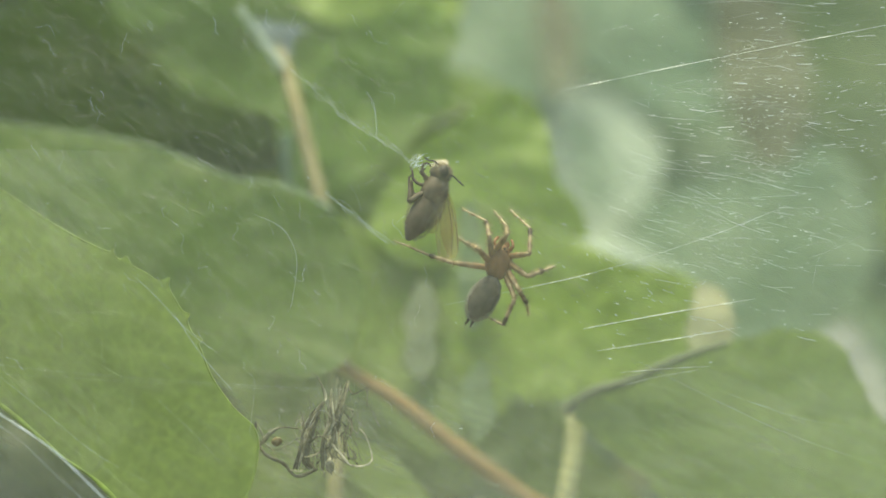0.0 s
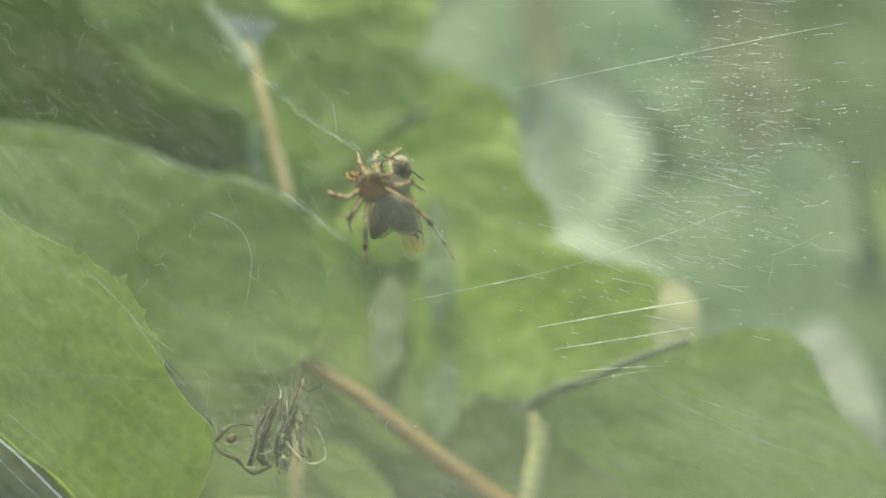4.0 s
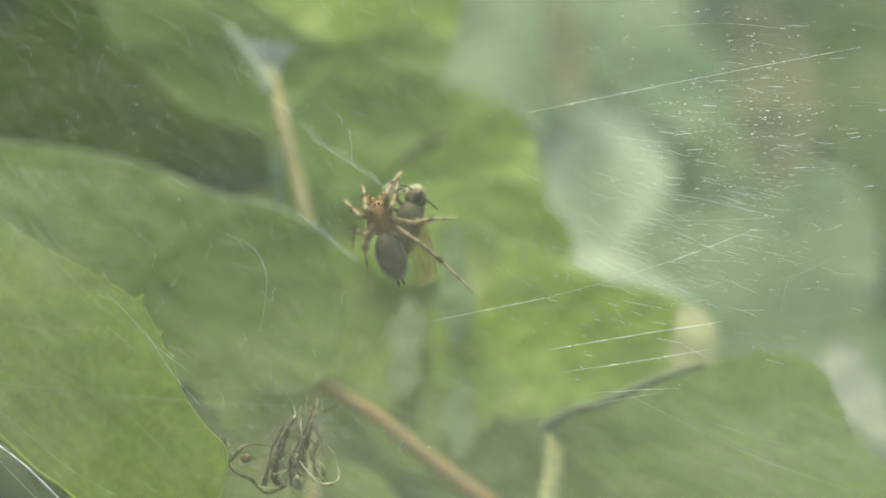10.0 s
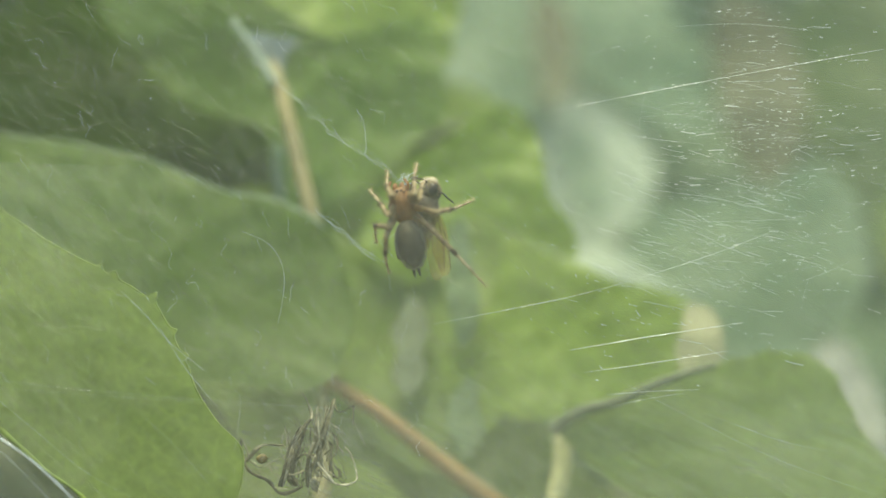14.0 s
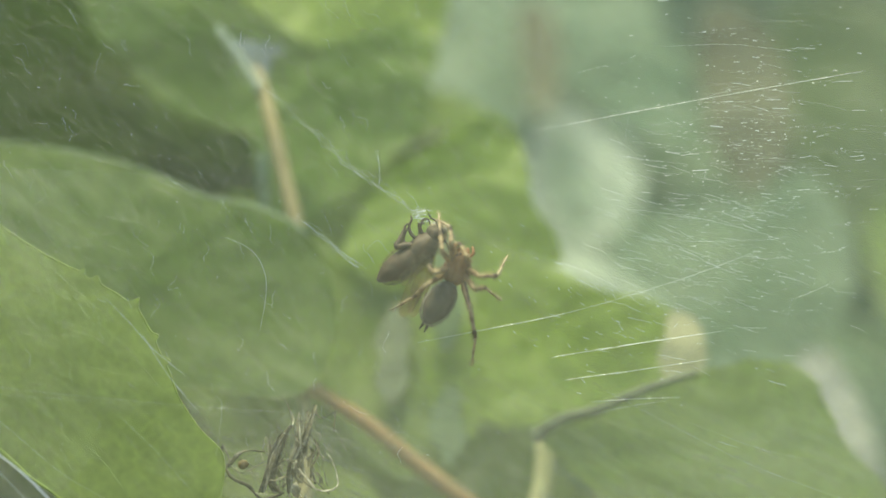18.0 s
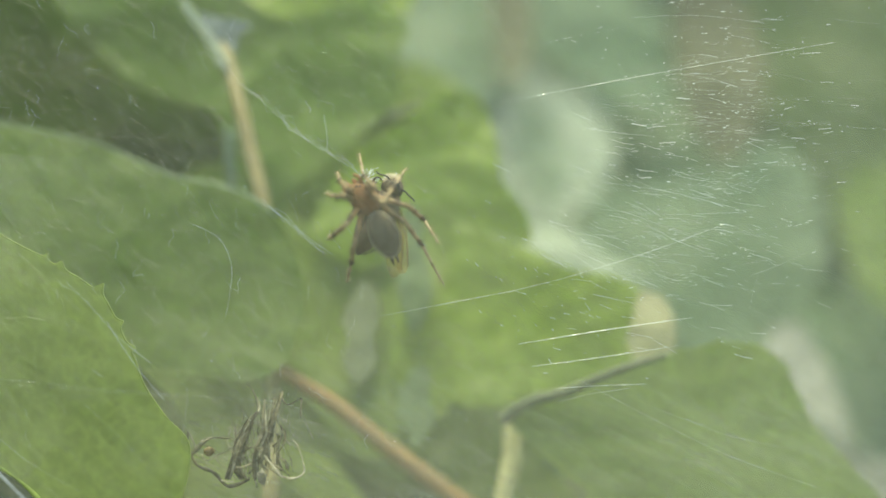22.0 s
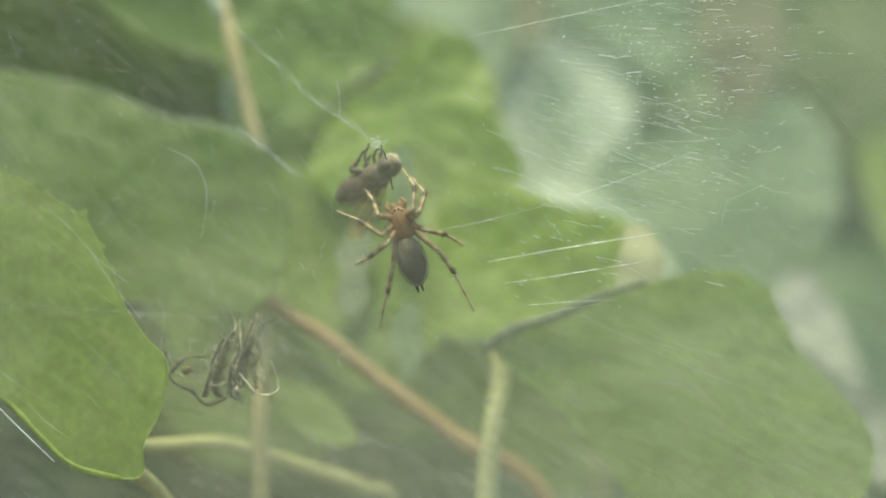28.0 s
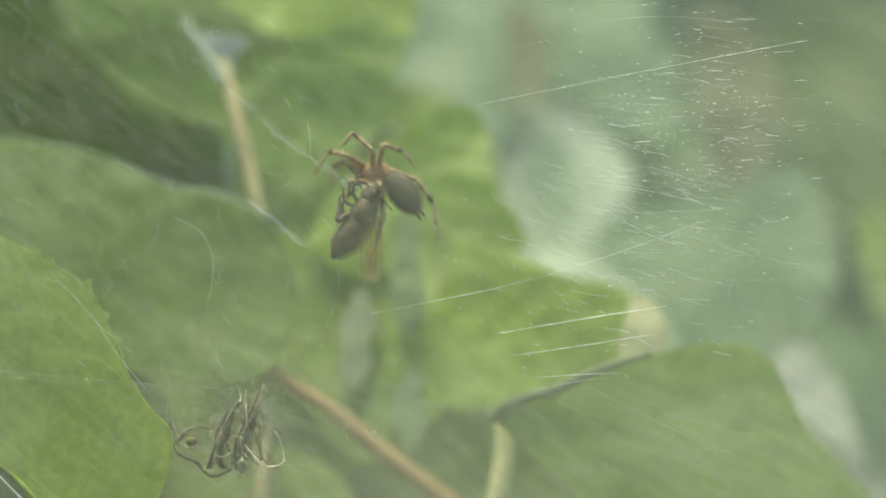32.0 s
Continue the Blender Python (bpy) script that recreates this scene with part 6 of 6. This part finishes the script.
    spider_step(22, [(-1.2, 8.0), (-3.5, 10.6), (3.1, -1.1)], -0.0005, [(-4.7, 10.9, -6, 12.1, -6.8, 13.1), (-5, 10, -6.4, 9.9, -8, 10), (-5, 6, -6.8, 4.3, -7.6, 3.7), (-3.8, 3.1, -4.3, 0, -4.9, -2.4), (-1.3, 11.4, -2.8, 13, -3.6, 15.6), (-0.1, 9.4, 1.8, 12, 2.9, 13.9), (3.7, 8.9, 6.1, 6.8, 8.1, 4.1), (4.4, 5.8, 7.3, 1.4, 10.1, -4)])
    spider_step(23, [(-2.2, 12.0), (-4.3, 13.4), (0.7, 4.7)], -0.0005, [(-4.6, 15.5, -6.3, 17.4, -8.5, 15.1), (-4.3, 13.5, -8.3, 13.4, -8.7, 9.8), (-4.5, 9.7, -7.4, 9, -7.8, 6.3), (-4.8, 7, -5.6, 4.4, -5.9, 1), (-0.9, 13.3, -2, 14.7, -2.9, 18.1), (2.8, 11.7, 2.5, 14.4, 1.5, 16.1), (4.1, 10.6, 5.9, 8.2, 7.9, 5.1), (3.5, 8.8, 5.8, 4.9, 6.6, 0.4)])
    spider_step(23.5, [(-1.9, 12.6), (-4.5, 13.9), (0.9, 6.0)], -0.0005)
    spider_step(24, [(2.3, 3.7), (0.2, 6.8), (5.0, -3.7)], -0.0005, [(-3.4, 8.1, -6.4, 10, -8.2, 11.7), (-3.3, 4.5, -6, 5.3, -8.1, 8.3), (-3.8, 0.3, -5.7, 2.2, -8.7, 3.2), (1.3, 0.3, -1, -2.2, -1.6, -2.8), (2, 10.6, 0.6, 13.4, -2.5, 16.1), (3.4, 8.1, 3.8, 9.9, 4.7, 10.6), (4.4, 5.3, 7.1, 4.9, 8.2, 5.4), (5.4, 2.3, 7.7, 0.1, 10, -2.8)])
    spider_step(24.5, [(6.0, -3.2), (3.4, 0.7), (8.8, -10.0)], 0.0005, [(4.8, 1.1, 4.6, 2, 3.2, 2.6), (2.4, -1.4, 0.8, 0.6, 1.3, 1.7), (3, -3.7, 0.3, -5.9, -2.2, -5.4), (4.6, -5, 5.1, -8.3, 5.4, -11), (5.7, 0.6, 7.1, 4.7, 3.8, 4.8), (7, -0.1, 10.1, 1.7, 10.5, 2.2), (8, -1.1, 11.8, -0.5, 12.2, -0.5), (9.8, -0.8, 13.7, -3.6, 16.4, -8.6)])
    spider_step(25, [(7.5, -5.6), (5.8, -1.1), (10.6, -12.4)], 0.0030, [(7.3, -1.1, 7.3, -0.1, 6, 0.8), (4.4, -3, 3.2, -0.7, 3.9, 0.3), (4.5, -5.4, 1.4, -7, -1, -5.9), (5.8, -7, 5.6, -10.4, 5.2, -13.2), (8.1, -1.8, 10.3, 2, 7.1, 2.9), (9.2, -2.7, 12.7, -1.6, 13.1, -1.2), (10, -3.9, 13.8, -4.1, 14.2, -4.2), (11.8, -4, 15.1, -7.6, 16.6, -13.1)])
    spider_step(25.5, [(8.2, -9.6), (4.1, -7.3), (13.2, -14.0)], 0.0060, [(4.6, -9.1, 1.9, -8.6, 1.3, -8.5), (5.6, -12.4, 2.1, -15.4, 1.7, -15.7), (7.6, -12.8, 6.6, -16.4, 6.3, -17.4), (8.3, -12.7, 9.4, -15.9, 9.8, -17.1), (8.8, -5.8, 9.4, -2, 9.8, 1), (9.2, -6.1, 11.3, -5.1, 11.7, -4.6), (9.9, -8.3, 12.8, -7.5, 14.7, -5.4), (11.2, -9.2, 17, -12.6, 19.4, -15.3)])
    spider_step(26, [(7.0, -11.2), (3.6, -8.8), (11.4, -16.4)], 0.0070, [(3.4, -10.3, 0.7, -9.5, 0.2, -9.3), (4, -13.7, 0.2, -16.3, -0.3, -16.5), (5.9, -14.3, 4.5, -17.8, 4.1, -18.7), (6.7, -14.3, 7.4, -17.7, 7.7, -18.8), (8, -7.5, 9, -3.7, 9.7, -0.8), (8.4, -7.9, 10.6, -7, 11, -6.6), (8.8, -10.1, 11.8, -9.6, 13.9, -7.7), (10, -11.2, 15.3, -15.3, 17.5, -18.2)])
    spider_step(26.5, [(8.0, -9.4), (4.5, -5.0), (11.7, -15.2)], 0.0050, [(4.8, -7.6, 2.5, -6.1, 2.1, -5.8), (4.5, -11, 0.1, -12.4, -0.4, -12.6), (6.2, -12.1, 3.9, -15.1, 3.2, -15.9), (6.9, -12.3, 6.6, -15.7, 6.6, -16.9), (9.9, -6.2, 11.9, -2.8, 13.4, -0.2), (10.2, -6.6, 12.6, -6.4, 13.1, -6.2), (10, -8.9, 13, -9.2, 15.5, -8), (10.9, -10.2, 14.9, -15.6, 16.2, -19)])
    spider_step(28.5, [(8.5, -5.9), (7.1, -0.9), (10.7, -13.2)], 0.0010, [(5.2, -2.6, 3.9, -0.4, 1.7, 2.1), (5.8, -5, 2.4, -2.6, -1.6, -1), (6.4, -6.1, 3.4, -8.4, 0.9, -9.4), (6.4, -11.9, 5.2, -16.5, 3.2, -23.3), (9.5, -1.9, 9.4, 1.9, 6.5, 3.6), (10.3, -2.2, 10.7, 1.6, 7.6, 3.9), (11.8, -4.5, 14.9, -5.3, 16.4, -7), (14, -8.2, 16.8, -12, 19.6, -17.1)])
    spider_step(29, [(8.5, -1.9), (7.6, 2.2), (11.3, -8.8)], 0.0008, [(5.4, 1.5, 4.2, 3.7, 2.2, 6.4), (5.8, -0.9, 2.6, 1.6, -1.3, 3.5), (6.4, -2, 3.3, -4.1, 0.7, -5), (6, -7.8, 4.6, -12.3, 2.2, -19), (9.7, 2, 9.8, 5.8, 7, 7.6), (10.4, 1.7, 11.1, 5.4, 8.1, 7.8), (11.8, -0.7, 14.9, -1.8, 16.3, -3.5), (13.8, -4.6, 16.3, -8.4, 18.9, -13.7)])
    spider_step(29.5, [(6.5, 3.0), (5.1, 7.5), (9.5, -4.5)], 0.0007)
    spider_step(30, [(7.2, 3.3), (5.5, 7.0), (10.0, -4.8)], 0.0005, [(3.6, 7.5, 0.9, 8.9, 0, 10.5), (4, 6, 3.3, 4.5, 2.9, 3.4), (3.7, 1.5, 0.3, -2.5, -2.5, -6.2), (5.7, -1.4, 4.1, -6.1, 1.4, -11.9), (7.4, 10.6, 5.5, 13.3, 3.3, 13.4), (9, 6.5, 10.3, 8.8, 8.7, 9.9), (11.9, 2.5, 14.7, -2.6, 16.7, -5.3), (12.9, 1.4, 14.7, -2.6, 16.4, -8.5)])
    spider_step(30.5, [(6.6, 5.6), (3.4, 9.9), (9.1, -1.6)], 0.0030)
    spider_step(31, [(6.9, 10.3), (4.6, 12.2), (9.9, 1.8)], 0.0075, [(3.3, 12.1, 0.5, 13.8, -2.4, 12.6), (3.6, 13.6, 2, 15.5, -1.4, 14.3), (3.7, 9.8, 0.7, 9.7, -1.2, 8.2), (4.7, 4.1, 2.9, 0, -0.1, -5.9), (9, 11.9, 6.8, 16.2, 5.7, 15.2), (11.4, 9.8, 12.2, 7.6, 12.5, 5.2), (10.4, 4.7, 12.2, 0.9, 14.6, -5.9), (11, 4.3, 12.7, -0.2, 16.2, -7.6)])
    spider_step(31.5, [(4.6, 12.6), (0.7, 15.0), (9.0, 5.5)], 0.0075)
    spider_step(32, [(3.7, 12.4), (-0.5, 12.4), (8.6, 6.5)], 0.0075, [(-2.9, 14.2, -4.3, 13.7, -5.3, 11), (-1.3, 11.2, -2, 9.6, -3.1, 9.2), (2.6, 10.9, 3, 8.2, 2.9, 5.9), (3.1, 6.3, 2.2, 2.3, 0.2, -4.4), (-2.5, 15, -5.2, 15.6, -8.1, 12.7), (1.5, 15.4, -1.5, 18.4, -3.6, 16.8), (3.2, 16.6, 5.3, 16.1, 7.2, 14), (9.1, 11.4, 11.1, 7.5, 11.7, 0.8)])
    bee_step(0, (-2.2, 8.2), 21)
    bee_step(0.3, (-1.2, 8.5), 19)
    bee_step(0.6, (-2.2, 8.1), 20)
    bee_step(1, (-2.0, 8.4), 19)
    bee_step(1.5, (-2.0, 8.4), 20)
    bee_step(2, (-1.5, 8.3), 18)
    bee_step(2.5, (-0.7, 7.4), 24)
    bee_step(3, (-1.3, 8.3), 19)
    bee_step(6, (-1.2, 8.4), 15)
    bee_step(7, (-2.1, 8.2), 18)
    bee_step(8, (-2.1, 7.8), 17)
    bee_step(9, (-1.9, 8.2), 18)
    bee_step(10, (-1.3, 7.5), 18)
    bee_step(11, (-1.1, 7.6), 18)
    bee_step(12, (-0.8, 8.0), 23)
    bee_step(13, (-2.0, 8.0), 18)
    bee_step(14, (-2.0, 8.3), 18)
    bee_step(16.5, (-0.1, 8.3), 17)
    bee_step(17, (-0.7, 8.2), 19)
    bee_step(17.4, (-0.7, 4.8), 33)
    bee_step(17.7, (0.1, 4.0), 37)
    bee_step(18, (0.2, 4.0), 45)
    bee_step(18.3, (-0.3, 8.4), 25)
    bee_step(18.6, (-1.4, 7.6), 27)
    bee_step(19, (-1.7, 8.2), 21)
    bee_step(19.3, (-1.3, 8.0), 24)
    bee_step(19.6, (-0.9, 7.1), 27)
    bee_step(20, (-1.4, 7.5), 21)
    bee_step(20.5, (-0.7, 7.5), 26)
    bee_step(21, (-1.5, 7.9), 22)
    bee_step(22, (-0.3, 7.8), 21)
    bee_step(23, (-1.1, 7.8), 20)
    bee_step(23.5, (-1.5, 7.5), 21)
    bee_step(24, (0.9, 5.6), 36, -12)
    bee_step(24.5, (1.2, 3.4), 61, -25)
    bee_step(25, (2.1, 1.3), 72, -30)
    bee_step(25.5, (2.0, -2.6), 84, -36)
    bee_step(26, (2.2, -3.0), 79, -42)
    bee_step(26.5, (2.7, -1.7), 78, -38)
    bee_step(28.5, (2.6, 1.9), 53, -28)
    bee_step(29, (2.1, 3.6), 48, -18)
    bee_step(29.5, (0.9, 6.2), 32, -12)
    bee_step(30, (0.5, 6.2), 28, -6)
    bee_step(30.5, (0.6, 6.6), 27, -3)
    bee_step(31, (0.2, 5.7), 28)
    bee_step(31.5, (0.3, 5.9), 27)
    bee_step(32, (-0.3, 5.8), 26)
    walk(SPIDER_OB, SPIDER_ROWS)
    walk(ABDOMEN_OB, ABDOMEN_ROWS)
    for pieces, rows in zip(LEGS, LEG_ROWS):
        for piece, stances in zip(pieces, rows):
            walk(piece, eased(stances))
    walk(BEE_OB, BEE_ROWS)
    line_rows = []
    for t, m in BEE_ROWS:
        grip = m @ Vector((-0.0042, -0.0004, 0.0036))
        way = Vector((-0.030, 0.005, 0.0305)) - grip
        line_rows.append((t, pose(*grip, 0, math.degrees(math.atan2(way.x, way.z)), 0)))
    walk(LINE_OB, line_rows)
    sag = ((0, 0, 0), (17, 0, 0), (17.5, 0.3, -1.1), (18, 0.4, -1.7), (18.5, 0.1, 0.4), (19.5, -0.1, 0.2), (22, 0, 0.2), (24, 0.4, 0), (24.5, 0.8, -1.4),
           (25, 1.0, -2.1), (25.5, 1.1, -4.0), (26, 1.1, -5.2), (26.5, 0.6, -3.7), (28.5, 0.5, -1.4), (30, 0.4, -1.0), (32, 0.4, -1.0))
    for ob, share in SWAY:
        walk(ob, [(t, pose(x * share / 1000, 0, z * share / 1000)) for t, x, z in sag])


motions()
